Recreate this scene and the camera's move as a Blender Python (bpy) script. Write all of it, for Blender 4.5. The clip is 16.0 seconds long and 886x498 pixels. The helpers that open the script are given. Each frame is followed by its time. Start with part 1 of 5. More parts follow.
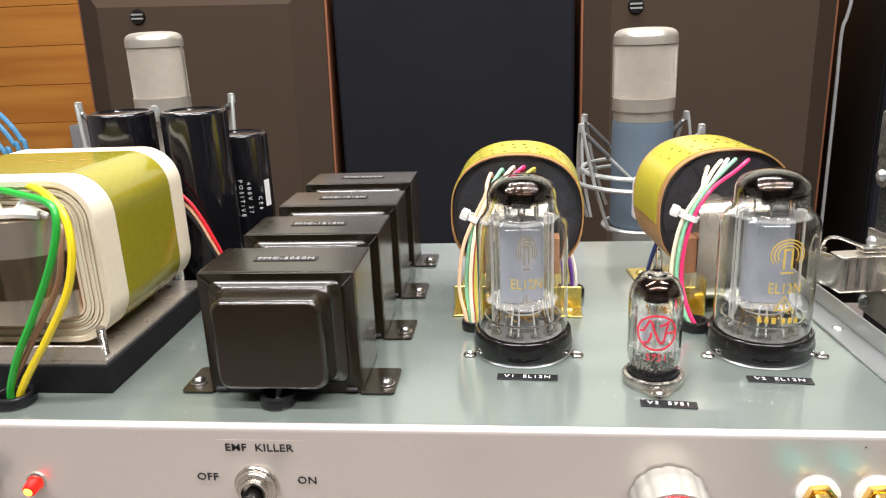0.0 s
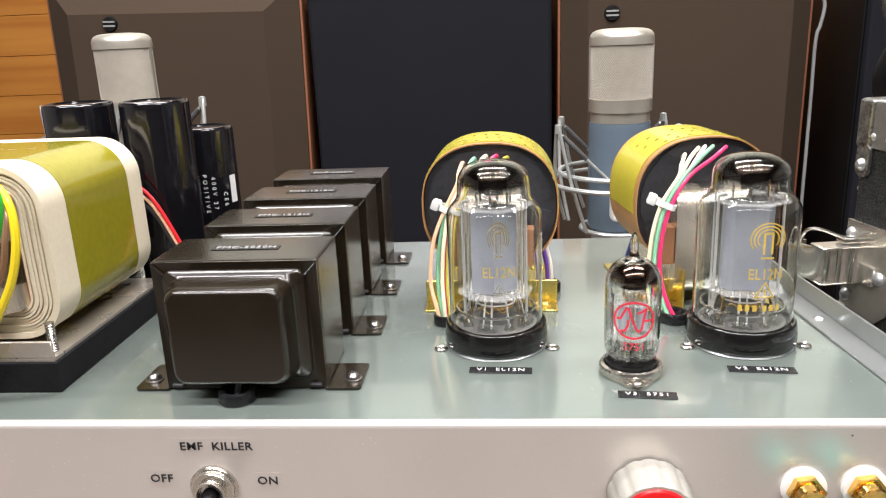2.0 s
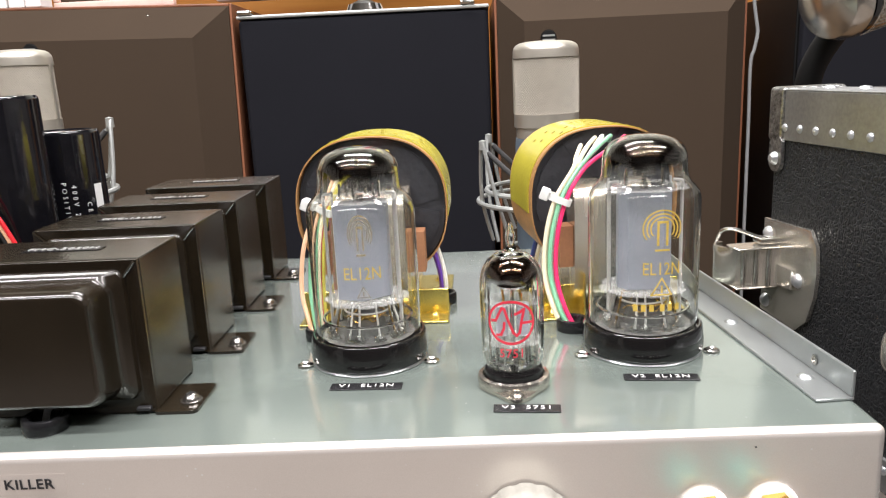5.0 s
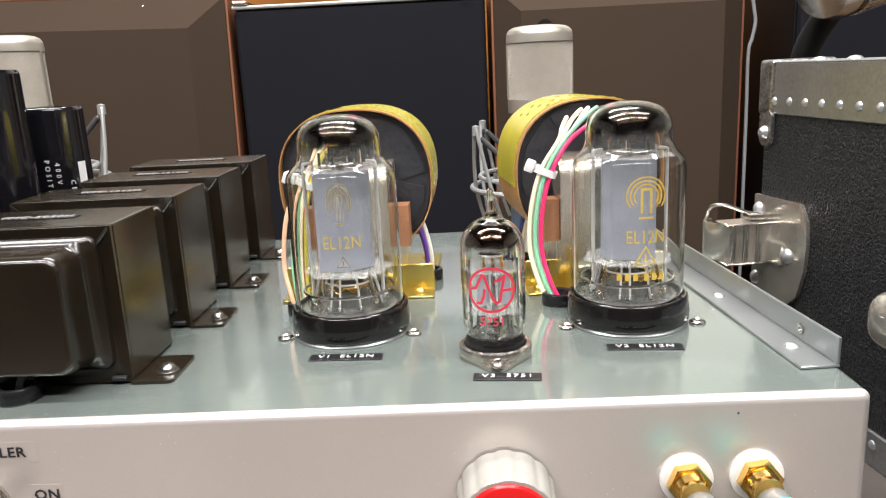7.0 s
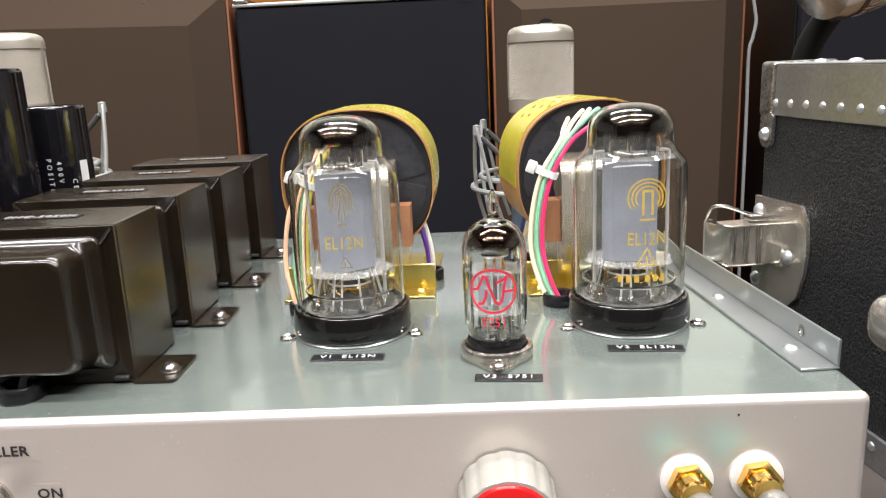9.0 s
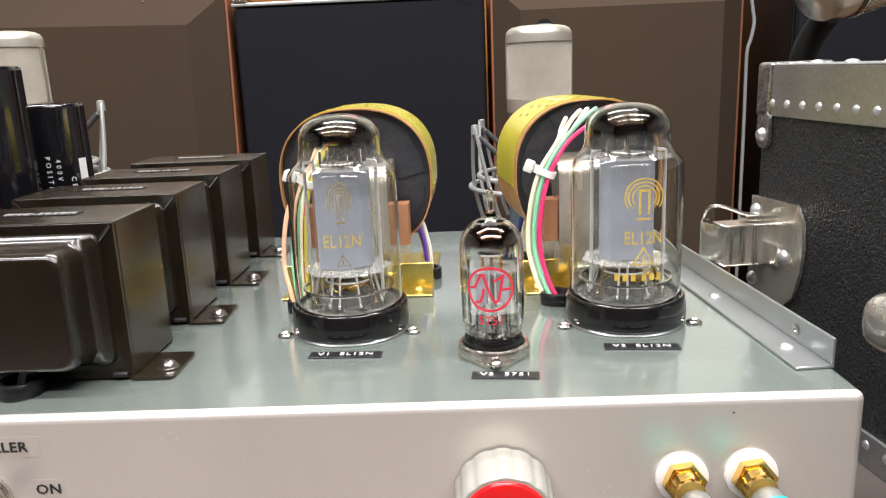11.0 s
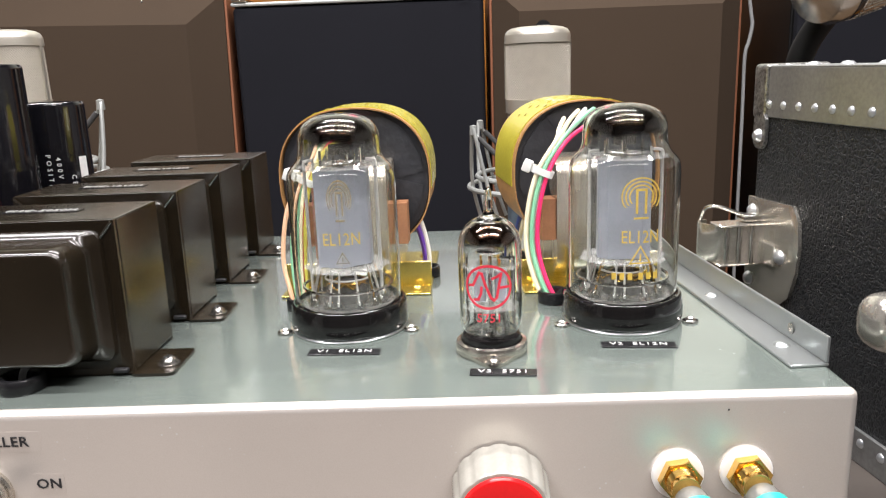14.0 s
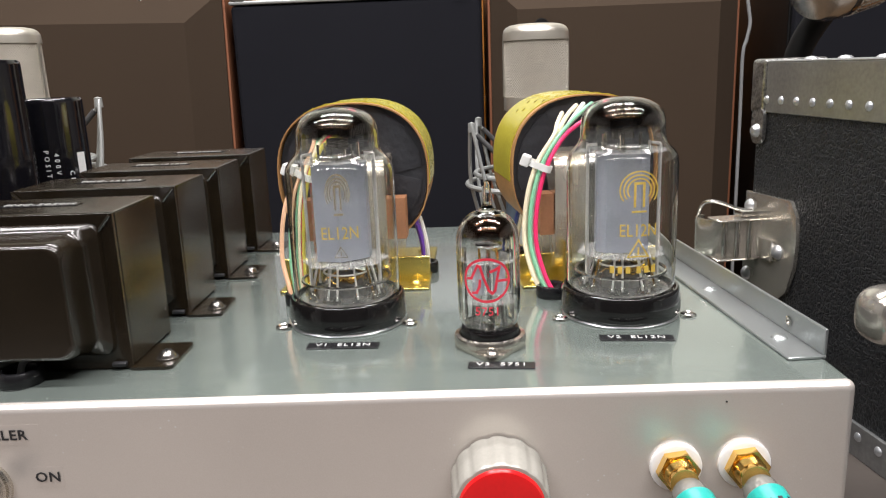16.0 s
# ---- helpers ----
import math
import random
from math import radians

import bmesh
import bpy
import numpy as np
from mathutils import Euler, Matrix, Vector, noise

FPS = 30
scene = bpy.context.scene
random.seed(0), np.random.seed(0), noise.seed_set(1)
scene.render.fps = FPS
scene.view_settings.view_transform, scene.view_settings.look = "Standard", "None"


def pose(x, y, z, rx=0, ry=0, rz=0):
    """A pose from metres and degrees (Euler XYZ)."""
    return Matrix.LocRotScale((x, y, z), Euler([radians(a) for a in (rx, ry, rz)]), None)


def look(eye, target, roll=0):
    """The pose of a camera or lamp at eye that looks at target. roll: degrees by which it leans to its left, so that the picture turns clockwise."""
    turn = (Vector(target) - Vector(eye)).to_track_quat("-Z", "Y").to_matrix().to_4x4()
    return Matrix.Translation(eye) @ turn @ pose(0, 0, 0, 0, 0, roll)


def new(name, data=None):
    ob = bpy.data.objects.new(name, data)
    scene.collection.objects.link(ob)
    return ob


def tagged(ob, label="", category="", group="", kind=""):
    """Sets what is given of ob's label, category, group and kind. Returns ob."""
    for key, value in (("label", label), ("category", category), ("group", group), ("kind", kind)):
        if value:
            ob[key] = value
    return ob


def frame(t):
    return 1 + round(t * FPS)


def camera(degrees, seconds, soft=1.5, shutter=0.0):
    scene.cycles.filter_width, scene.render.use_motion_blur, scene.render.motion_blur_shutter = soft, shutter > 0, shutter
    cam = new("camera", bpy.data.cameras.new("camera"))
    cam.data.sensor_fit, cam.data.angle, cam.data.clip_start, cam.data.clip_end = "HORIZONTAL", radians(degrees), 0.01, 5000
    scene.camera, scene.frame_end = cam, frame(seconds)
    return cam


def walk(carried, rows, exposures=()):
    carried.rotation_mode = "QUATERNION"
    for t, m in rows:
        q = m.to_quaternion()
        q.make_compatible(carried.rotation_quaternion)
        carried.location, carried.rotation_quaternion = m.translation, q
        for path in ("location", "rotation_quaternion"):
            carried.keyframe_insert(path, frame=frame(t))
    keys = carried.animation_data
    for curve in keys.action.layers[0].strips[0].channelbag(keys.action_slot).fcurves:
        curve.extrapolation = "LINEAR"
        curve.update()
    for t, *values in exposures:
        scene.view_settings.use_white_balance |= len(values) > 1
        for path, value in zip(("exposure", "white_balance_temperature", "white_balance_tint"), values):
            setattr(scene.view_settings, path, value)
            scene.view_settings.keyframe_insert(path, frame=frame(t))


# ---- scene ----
cam = camera(61.24, 16.0, soft=1.15)
PATH = [
    (0, (0.05698, 0.05726, 0.94824), (-0.0464, 1.0066, 0.6514), -2.47),
    (0.5, (0.05614, 0.05733, 0.94471), (-0.0461, 1.0069, 0.6483), -2.56),
    (1, (0.05616, 0.05737, 0.94153), (-0.0401, 1.0089, 0.6495), -2.47),
    (1.5, (0.05959, 0.06213, 0.93652), (-0.0283, 1.0162, 0.6502), -2.41),
    (2, (0.06060, 0.06726, 0.93314), (-0.0177, 1.0247, 0.6553), -2.42),
    (2.5, (0.06268, 0.07121, 0.93061), (-0.0063, 1.0330, 0.6657), -2.44),
    (3, (0.06452, 0.07497, 0.92711), (0.0040, 1.0408, 0.6751), -2.55),
    (3.5, (0.06645, 0.07757, 0.92637), (0.0129, 1.0496, 0.6975), -2.55),
    (4, (0.07001, 0.08393, 0.92265), (0.0255, 1.0582, 0.7016), -2.68),
    (4.5, (0.08400, 0.09442, 0.91553), (0.0476, 1.0687, 0.6932), -2.81),
    (5, (0.09552, 0.10174, 0.90653), (0.0675, 1.0747, 0.6772), -2.73),
    (7.5, (0.10228, 0.10349, 0.89554), (0.0725, 1.0755, 0.6623), -2.86),
    (8, (0.10255, 0.10275, 0.89602), (0.0734, 1.0745, 0.6618), -2.81),
    (8.5, (0.10273, 0.10264, 0.89749), (0.0740, 1.0739, 0.6614), -2.67),
    (9, (0.10127, 0.10292, 0.89683), (0.0725, 1.0743, 0.6612), -2.63),
    (11.5, (0.10163, 0.10098, 0.89652), (0.0764, 1.0725, 0.6610), -2.28),
    (12, (0.10235, 0.10058, 0.89822), (0.0778, 1.0718, 0.6613), -2.17),
    (12.5, (0.10230, 0.10045, 0.89744), (0.0777, 1.0719, 0.6613), -2.16),
    (13, (0.10061, 0.10035, 0.89710), (0.0760, 1.0718, 0.6612), -2.19),
    (13.5, (0.10076, 0.10027, 0.89799), (0.0769, 1.0714, 0.6606), -2.18),
    (14, (0.10128, 0.09924, 0.89605), (0.0776, 1.0711, 0.6618), -2.15),
    (14.5, (0.10322, 0.09917, 0.89607), (0.0808, 1.0708, 0.6605), -2.13),
    (15, (0.10439, 0.09835, 0.89742), (0.0833, 1.0694, 0.6594), -2.13),
    (15.5, (0.10307, 0.09785, 0.89645), (0.0822, 1.0693, 0.6602), -2.10),
    (16, (0.10127, 0.09853, 0.89414), (0.0796, 1.0703, 0.6591), -2.19),
]
walk(cam, [(t, look(eye, target, roll)) for t, eye, target, roll in PATH],
     exposures=[(0.0, 0.0), (14.0, 0.0), (14.5, -0.36), (16.0, -0.36)])

# ---- world and lamps ----
world = bpy.data.worlds.new("world")
scene.world = world
world.use_nodes = True
world.node_tree.nodes["Background"].inputs[0].default_value = (0.9, 0.95, 1.0, 1)
world.node_tree.nodes["Background"].inputs[1].default_value = 0.0


def area_lamp(name, loc, target, w, h, power, colour):
    data = bpy.data.lights.new(name, "AREA")
    data.shape, data.size, data.size_y, data.energy, data.color = "RECTANGLE", w, h, power, colour
    ob = new(name, data)
    ob.matrix_world = look(loc, target)
    return ob


# fluorescent ceiling fixtures: two rows over the bench, one further back
LAMPS = [(-0.65, 0.15, 1.2, 0.14), (0.75, 0.15, 1.2, 0.14), (-0.65, -0.75, 1.2, 0.14), (0.75, -0.75, 1.2, 0.14), (0.05, 1.0, 1.2, 0.14)]
for lx, ly, lw, lh in LAMPS:
    area_lamp("fluorescent_lamp", (lx, ly, 2.34), (lx, ly + 0.0001, 0), lw, lh, 31.5, (1.0, 0.955, 0.970))

# ---- materials ----


def nodes_of(m):
    m.use_nodes = True
    nt = m.node_tree
    return nt, nt.nodes, nt.links, nt.nodes["Principled BSDF"]


def mat(name, colour, rough=0.5, metal=0.0, vary=0.15, scale=60.0, fine=900.0, bump=0.05, coat=0.0, rvary=0.1, spec=0.5, stretch=(1, 1, 1), island=0.0):
    """A painted, plastic or metal surface with cloudy and fine variation; scales are per metre."""
    m = bpy.data.materials.new(name)
    nt, ns, ln, b = nodes_of(m)
    tc, mp = ns.new("ShaderNodeTexCoord"), ns.new("ShaderNodeMapping")
    mp.inputs["Scale"].default_value = stretch
    ln.new(tc.outputs["Object"], mp.inputs[0])
    n1, n2 = ns.new("ShaderNodeTexNoise"), ns.new("ShaderNodeTexNoise")
    n1.inputs["Scale"].default_value, n1.inputs["Detail"].default_value = scale, 4
    n2.inputs["Scale"].default_value, n2.inputs["Detail"].default_value = fine, 3
    ln.new(mp.outputs[0], n1.inputs["Vector"])
    ln.new(mp.outputs[0], n2.inputs["Vector"])
    mix = ns.new("ShaderNodeMix")
    mix.data_type = "RGBA"
    ramp = ns.new("ShaderNodeMapRange")
    ramp.inputs[1].default_value, ramp.inputs[2].default_value = 0.3, 0.7
    add = ns.new("ShaderNodeMath")
    add.operation = "MULTIPLY_ADD"
    add.inputs[1].default_value = 0.5
    half = ns.new("ShaderNodeMath")
    half.operation = "MULTIPLY"
    half.inputs[1].default_value = 0.5
    ln.new(n2.outputs[0], half.inputs[0])
    ln.new(n1.outputs[0], add.inputs[0])
    ln.new(half.outputs[0], add.inputs[2])
    ln.new(add.outputs[0], ramp.inputs[0])
    ln.new(ramp.outputs[0], mix.inputs["Factor"])
    mix.inputs["A"].default_value = (*[c * (1 - vary) for c in colour], 1)
    mix.inputs["B"].default_value = (*[min(1, c * (1 + vary)) for c in colour], 1)
    ln.new(mix.outputs["Result"], b.inputs["Base Color"])
    rr = ns.new("ShaderNodeMapRange")
    rr.inputs[3].default_value, rr.inputs[4].default_value = max(0.02, rough - rvary / 2), min(1, rough + rvary / 2)
    ln.new(n1.outputs[0], rr.inputs[0])
    ln.new(rr.outputs[0], b.inputs["Roughness"])
    b.inputs["Metallic"].default_value = metal
    b.inputs["Specular IOR Level"].default_value = spec
    b.inputs["Coat Weight"].default_value = coat
    b.inputs["Coat Roughness"].default_value = 0.08
    if bump:
        bp = ns.new("ShaderNodeBump")
        bp.inputs["Strength"].default_value, bp.inputs["Distance"].default_value = bump, 0.0006
        ln.new(n2.outputs[0], bp.inputs["Height"])
        ln.new(bp.outputs[0], b.inputs["Normal"])
    return m


def glass_mat(name, tint=(0.985, 0.99, 0.985), f0=0.07, rough=0.01):
    """Thin clear glass: straight-through light, with gloss that rises towards the rim."""
    m = bpy.data.materials.new(name)
    m.use_nodes = True
    nt = m.node_tree
    ns, ln = nt.nodes, nt.links
    ns.remove(ns["Principled BSDF"])
    tr, gl, lw, mx = ns.new("ShaderNodeBsdfTransparent"), ns.new("ShaderNodeBsdfGlossy"), ns.new("ShaderNodeLayerWeight"), ns.new("ShaderNodeMixShader")
    tr.inputs[0].default_value = (*tint, 1)
    gl.inputs["Roughness"].default_value = rough
    lw.inputs["Blend"].default_value = 0.5
    pw, ma = ns.new("ShaderNodeMath"), ns.new("ShaderNodeMath")
    pw.operation, ma.operation = "POWER", "MULTIPLY_ADD"
    pw.inputs[1].default_value = 4.0
    ma.inputs[1].default_value, ma.inputs[2].default_value = 0.75, f0
    ln.new(lw.outputs["Facing"], pw.inputs[0])
    ln.new(pw.outputs[0], ma.inputs[0])
    ln.new(ma.outputs[0], mx.inputs[0])
    ln.new(tr.outputs[0], mx.inputs[1])
    ln.new(gl.outputs[0], mx.inputs[2])
    ln.new(mx.outputs[0], ns["Material Output"].inputs[0])
    return m


def getter_mat(name, colour, z0, z1):
    """Mirror-like getter film that thins out towards its lower edge."""
    m = bpy.data.materials.new(name)
    nt, ns, ln, b = nodes_of(m)
    b.inputs["Base Color"].default_value = (*colour, 1)
    b.inputs["Metallic"].default_value, b.inputs["Roughness"].default_value = 1.0, 0.07
    tc, sep, mr, nz = ns.new("ShaderNodeTexCoord"), ns.new("ShaderNodeSeparateXYZ"), ns.new("ShaderNodeMapRange"), ns.new("ShaderNodeTexNoise")
    nz.inputs["Scale"].default_value = 90
    ad = ns.new("ShaderNodeMath")
    ad.operation = "MULTIPLY_ADD"
    ad.inputs[1].default_value = 0.006
    ln.new(tc.outputs["Object"], sep.inputs[0])
    ln.new(tc.outputs["Object"], nz.inputs["Vector"])
    ln.new(nz.outputs[0], ad.inputs[0])
    ln.new(sep.outputs[2], ad.inputs[2])
    mr.inputs[1].default_value, mr.inputs[2].default_value = z0 + 0.003, z1 + 0.003
    mr.interpolation_type = "SMOOTHSTEP"
    ln.new(ad.outputs[0], mr.inputs[0])
    ln.new(mr.outputs[0], b.inputs["Alpha"])
    return m


def wood_mat(name, light, dark, scale=3.0, along="X", rough=0.45, knots=True):
    m = bpy.data.materials.new(name)
    nt, ns, ln, b = nodes_of(m)
    tc, mp, nz, wv = ns.new("ShaderNodeTexCoord"), ns.new("ShaderNodeMapping"), ns.new("ShaderNodeTexNoise"), ns.new("ShaderNodeTexNoise")
    info = ns.new("ShaderNodeObjectInfo")
    off = ns.new("ShaderNodeVectorMath")
    off.operation = "ADD"
    mul = ns.new("ShaderNodeMath")
    mul.operation = "MULTIPLY"
    mul.inputs[1].default_value = 37.0
    ln.new(info.outputs["Random"], mul.inputs[0])
    ln.new(tc.outputs["Object"], off.inputs[0])
    ln.new(mul.outputs[0], off.inputs[1])
    mp.inputs["Scale"].default_value = {"X": (0.6, 9, 9), "Z": (9, 9, 0.6)}[along]
    ln.new(off.outputs[0], mp.inputs[0])
    nz.inputs["Scale"].default_value, nz.inputs["Detail"].default_value, nz.inputs["Distortion"].default_value = scale, 6, 0.6
    ln.new(mp.outputs[0], nz.inputs["Vector"])
    ramp = ns.new("ShaderNodeValToRGB")
    ramp.color_ramp.elements[0].position, ramp.color_ramp.elements[0].color = 0.32, (*dark, 1)
    ramp.color_ramp.elements[1].position, ramp.color_ramp.elements[1].color = 0.62, (*light, 1)
    ln.new(nz.outputs[0], ramp.inputs[0])
    last = ramp.outputs[0]
    if knots:
        vo, kr, mx = ns.new("ShaderNodeTexVoronoi"), ns.new("ShaderNodeMapRange"), ns.new("ShaderNodeMix")
        mx.data_type = "RGBA"
        vo.inputs["Scale"].default_value = 4.5
        ln.new(off.outputs[0], vo.inputs["Vector"])
        kr.inputs[1].default_value, kr.inputs[2].default_value, kr.inputs[3].default_value, kr.inputs[4].default_value = 0.04, 0.075, 0.85, 0.0
        ln.new(vo.outputs["Distance"], kr.inputs[0])
        ln.new(kr.outputs[0], mx.inputs["Factor"])
        ln.new(last, mx.inputs["A"])
        mx.inputs["B"].default_value = (*[c * 0.45 for c in dark], 1)
        last = mx.outputs["Result"]
    ln.new(last, b.inputs["Base Color"])
    b.inputs["Roughness"].default_value = rough
    return m


def envelope_mat(name):
    m = bpy.data.materials.new(name)
    m.use_nodes = True
    ns, ln = m.node_tree.nodes, m.node_tree.links
    ns.remove(ns["Principled BSDF"])
    g = ns.new("ShaderNodeBsdfGlass")
    g.inputs["Color"].default_value, g.inputs["Roughness"].default_value, g.inputs["IOR"].default_value = (0.985, 0.99, 0.98, 1), 0.0, 1.47
    ln.new(g.outputs[0], ns["Material Output"].inputs[0])
    return m


def leather_grain(m, scale, strength):
    """Adds the crinkled grain of leather cloth to a material."""
    ns, ln = m.node_tree.nodes, m.node_tree.links
    b = ns["Principled BSDF"]
    tc, nz, ad, vo, bp = ns.new("ShaderNodeTexCoord"), ns.new("ShaderNodeTexNoise"), ns.new("ShaderNodeVectorMath"), ns.new("ShaderNodeTexVoronoi"), ns.new("ShaderNodeBump")
    nz.inputs["Scale"].default_value = scale * 0.6
    sc = ns.new("ShaderNodeVectorMath")
    sc.operation = "SCALE"
    sc.inputs["Scale"].default_value = 0.004
    ad.operation = "ADD"
    ln.new(tc.outputs["Object"], nz.inputs["Vector"])
    ln.new(nz.outputs["Color"], sc.inputs[0])
    ln.new(tc.outputs["Object"], ad.inputs[0])
    ln.new(sc.outputs[0], ad.inputs[1])
    vo.feature = "DISTANCE_TO_EDGE"
    vo.inputs["Scale"].default_value = scale
    ln.new(ad.outputs[0], vo.inputs["Vector"])
    mr = ns.new("ShaderNodeMapRange")
    mr.inputs[1].default_value, mr.inputs[2].default_value = 0.0, 0.25
    ln.new(vo.outputs["Distance"], mr.inputs[0])
    bp.inputs["Strength"].default_value, bp.inputs["Distance"].default_value = strength, 0.0008
    ln.new(mr.outputs[0], bp.inputs["Height"])
    ln.new(bp.outputs[0], b.inputs["Normal"])


def pale_specks(m, scale, size, colour, amount=0.8):
    """Scatters small pale specks over a material, as dust and as painted sparkle."""
    ns, ln = m.node_tree.nodes, m.node_tree.links
    b = ns["Principled BSDF"]
    src = b.inputs["Base Color"].links[0].from_socket
    tc, vo, mr, mx, nz, mu = ns.new("ShaderNodeTexCoord"), ns.new("ShaderNodeTexVoronoi"), ns.new("ShaderNodeMapRange"), ns.new("ShaderNodeMix"), ns.new("ShaderNodeTexNoise"), ns.new("ShaderNodeMath")
    mx.data_type = "RGBA"
    vo.inputs["Scale"].default_value = scale
    nz.inputs["Scale"].default_value = scale * 0.12
    ln.new(tc.outputs["Object"], vo.inputs["Vector"])
    ln.new(tc.outputs["Object"], nz.inputs["Vector"])
    mr.inputs[1].default_value, mr.inputs[2].default_value, mr.inputs[3].default_value, mr.inputs[4].default_value = size * 0.6, size, amount, 0.0
    ln.new(vo.outputs["Distance"], mr.inputs[0])
    mu.operation = "MULTIPLY"
    g2 = ns.new("ShaderNodeMapRange")
    g2.inputs[1].default_value, g2.inputs[2].default_value = 0.50, 0.62
    ln.new(nz.outputs[0], g2.inputs[0])
    ln.new(mr.outputs[0], mu.inputs[0])
    ln.new(g2.outputs[0], mu.inputs[1])
    ln.new(mu.outputs[0], mx.inputs["Factor"])
    ln.new(src, mx.inputs["A"])
    mx.inputs["B"].default_value = (*colour, 1)
    ln.new(mx.outputs["Result"], b.inputs["Base Color"])


M = {}
# one chassis metal twice: lit warm front, top with its greenish reflections coloured in
M["alu"] = mat("chassis_aluminium_lit_front", (0.72, 0.670, 0.615), 0.25, 0.52, 0.05, 22, 2600, 0.05, rvary=0.06)
M["alu_top"] = mat("chassis_aluminium_green_sheen_top", (0.200, 0.236, 0.213), 0.15, 0.40, 0.05, 25, 2500, 0.03, rvary=0.06, coat=0.8)
M["alu_raw"] = mat("raw_aluminium", (0.62, 0.64, 0.66), 0.34, 0.8, 0.06, 40, 1500, 0.04)
M["enamel"] = mat("dark_brown_baked_enamel", (0.0135, 0.0096, 0.0052), 0.21, 0.0, 0.3, 45, 1100, 0.04, coat=0.55, rvary=0.12, spec=0.5)
M["steel"] = mat("nickel_plated_steel", (0.62, 0.60, 0.56), 0.22, 1.0, 0.10, 80, 900, 0.05)
M["chrome"] = mat("chrome", (0.72, 0.71, 0.68), 0.10, 1.0, 0.06, 60, 900, 0.02)
# strip-wound core: upright streaks in the colour stand in for its reflections
M["core"] = mat("core_steel_painted_reflections", (0.76, 0.69, 0.57), 0.26, 0.85, 0.22, 30, 500, 0.05, stretch=(4, 4, 0.5))
M["gold"] = mat("gold_plated_brass", (0.85, 0.55, 0.16), 0.16, 1.0, 0.06, 80, 900, 0.02)
M["passivate"] = mat("yellow_passivated_zinc", (0.70, 0.56, 0.16), 0.25, 0.9, 0.2, 90, 900, 0.04)
M["bakelite"] = mat("black_bakelite", (0.007, 0.0065, 0.0065), 0.10, 0.0, 0.2, 80, 1200, 0.02, coat=0.5, rvary=0.04)
M["rubber"] = mat("black_rubber", (0.010, 0.010, 0.011), 0.26, 0.0, 0.2, 80, 900, 0.05)
M["foam"] = mat("black_foam_block", (0.010, 0.010, 0.011), 0.9, 0.0, 0.3, 200, 1500, 0.4, spec=0.15)
M["white_pl"] = mat("white_plastic", (0.80, 0.80, 0.78), 0.35, 0.0, 0.03, 60, 600, 0.02)
M["nylon"] = mat("milky_nylon", (0.75, 0.75, 0.72), 0.35, 0.0, 0.04, 60, 600, 0.03)
M["mica"] = mat("milky_mica_sheet", (0.32, 0.32, 0.31), 0.45, 0.0, 0.10, 200, 1200, 0.05)
M["mica"].node_tree.nodes["Principled BSDF"].inputs["Alpha"].default_value = 0.27
M["anode"] = mat("grey_anode_plate", (0.23, 0.245, 0.28), 0.42, 0.3, 0.14, 80, 900, 0.06)
M["anode_pale"] = mat("pale_grey_anode_plate", (0.40, 0.43, 0.48), 0.4, 0.3, 0.10, 80, 900, 0.06)
M["print_gold"] = mat("gold_print", (0.62, 0.43, 0.07), 0.5, 0.1, 0.25, 400, 2500, 0.0)
M["print_faded"] = mat("worn_gold_print", (0.56, 0.40, 0.08), 0.5, 0.1, 0.25, 400, 2500, 0.0)
M["print_red"] = mat("red_print", (0.72, 0.03, 0.06), 0.5, 0.0, 0.15, 400, 2500, 0.0)
M["print_white"] = mat("white_print", (0.82, 0.82, 0.80), 0.5, 0.0, 0.08, 500, 2500, 0.0)
M["print_black"] = mat("black_print", (0.02, 0.02, 0.022), 0.5, 0.0, 0.2, 500, 2500, 0.0)
M["tape_black"] = mat("black_label_tape", (0.015, 0.015, 0.016), 0.25, 0.0, 0.2, 100, 900, 0.02)
M["coil_face"] = mat("black_insulating_paper", (0.024, 0.025, 0.030), 0.55, 0.0, 0.35, 60, 260, 0.9)
M["yellow_tape"] = mat("yellow_film_wrap", (0.46, 0.41, 0.045), 0.24, 0.0, 0.14, 45, 700, 0.05, coat=0.3)
M["olive_tape"] = mat("olive_film_wrap", (0.27, 0.24, 0.018), 0.16, 0.0, 0.12, 30, 300, 0.06, coat=0.5)
M["stamp"] = mat("olive_stamp", (0.25, 0.20, 0.018), 0.4, 0.0, 0.3, 100, 900, 0.0)
M["kraft"] = mat("brown_kraft_paper", (0.36, 0.19, 0.07), 0.5, 0.0, 0.3, 90, 900, 0.15)
M["fibre"] = mat("brown_fibre_board", (0.33, 0.15, 0.07), 0.6, 0.0, 0.15, 90, 900, 0.1)
M["paper"] = mat("cream_insulating_paper", (0.75, 0.675, 0.51), 0.6, 0.0, 0.06, 30, 500, 0.08)
M["paper_edge"] = mat("paper_layer_edges", (0.74, 0.62, 0.46), 0.7, 0.0, 0.15, 40, 900, 0.15)
M["cap_sleeve"] = mat("glossy_black_sleeve", (0.006, 0.006, 0.008), 0.12, 0.0, 0.3, 40, 300, 0.15, coat=0.6, rvary=0.1)
M["cap_blue"] = mat("glossy_blue_sleeve", (0.02, 0.03, 0.30), 0.15, 0.0, 0.2, 40, 300, 0.1, coat=0.5)
M["tolex"] = mat("black_leather_cloth", (0.0125, 0.0135, 0.0150), 0.40, 0.0, 0.3, 120, 420, 0.5, spec=0.5)
M["trim"] = mat("dull_metal_edging", (0.36, 0.37, 0.37), 0.42, 0.85, 0.18, 30, 600, 0.08)
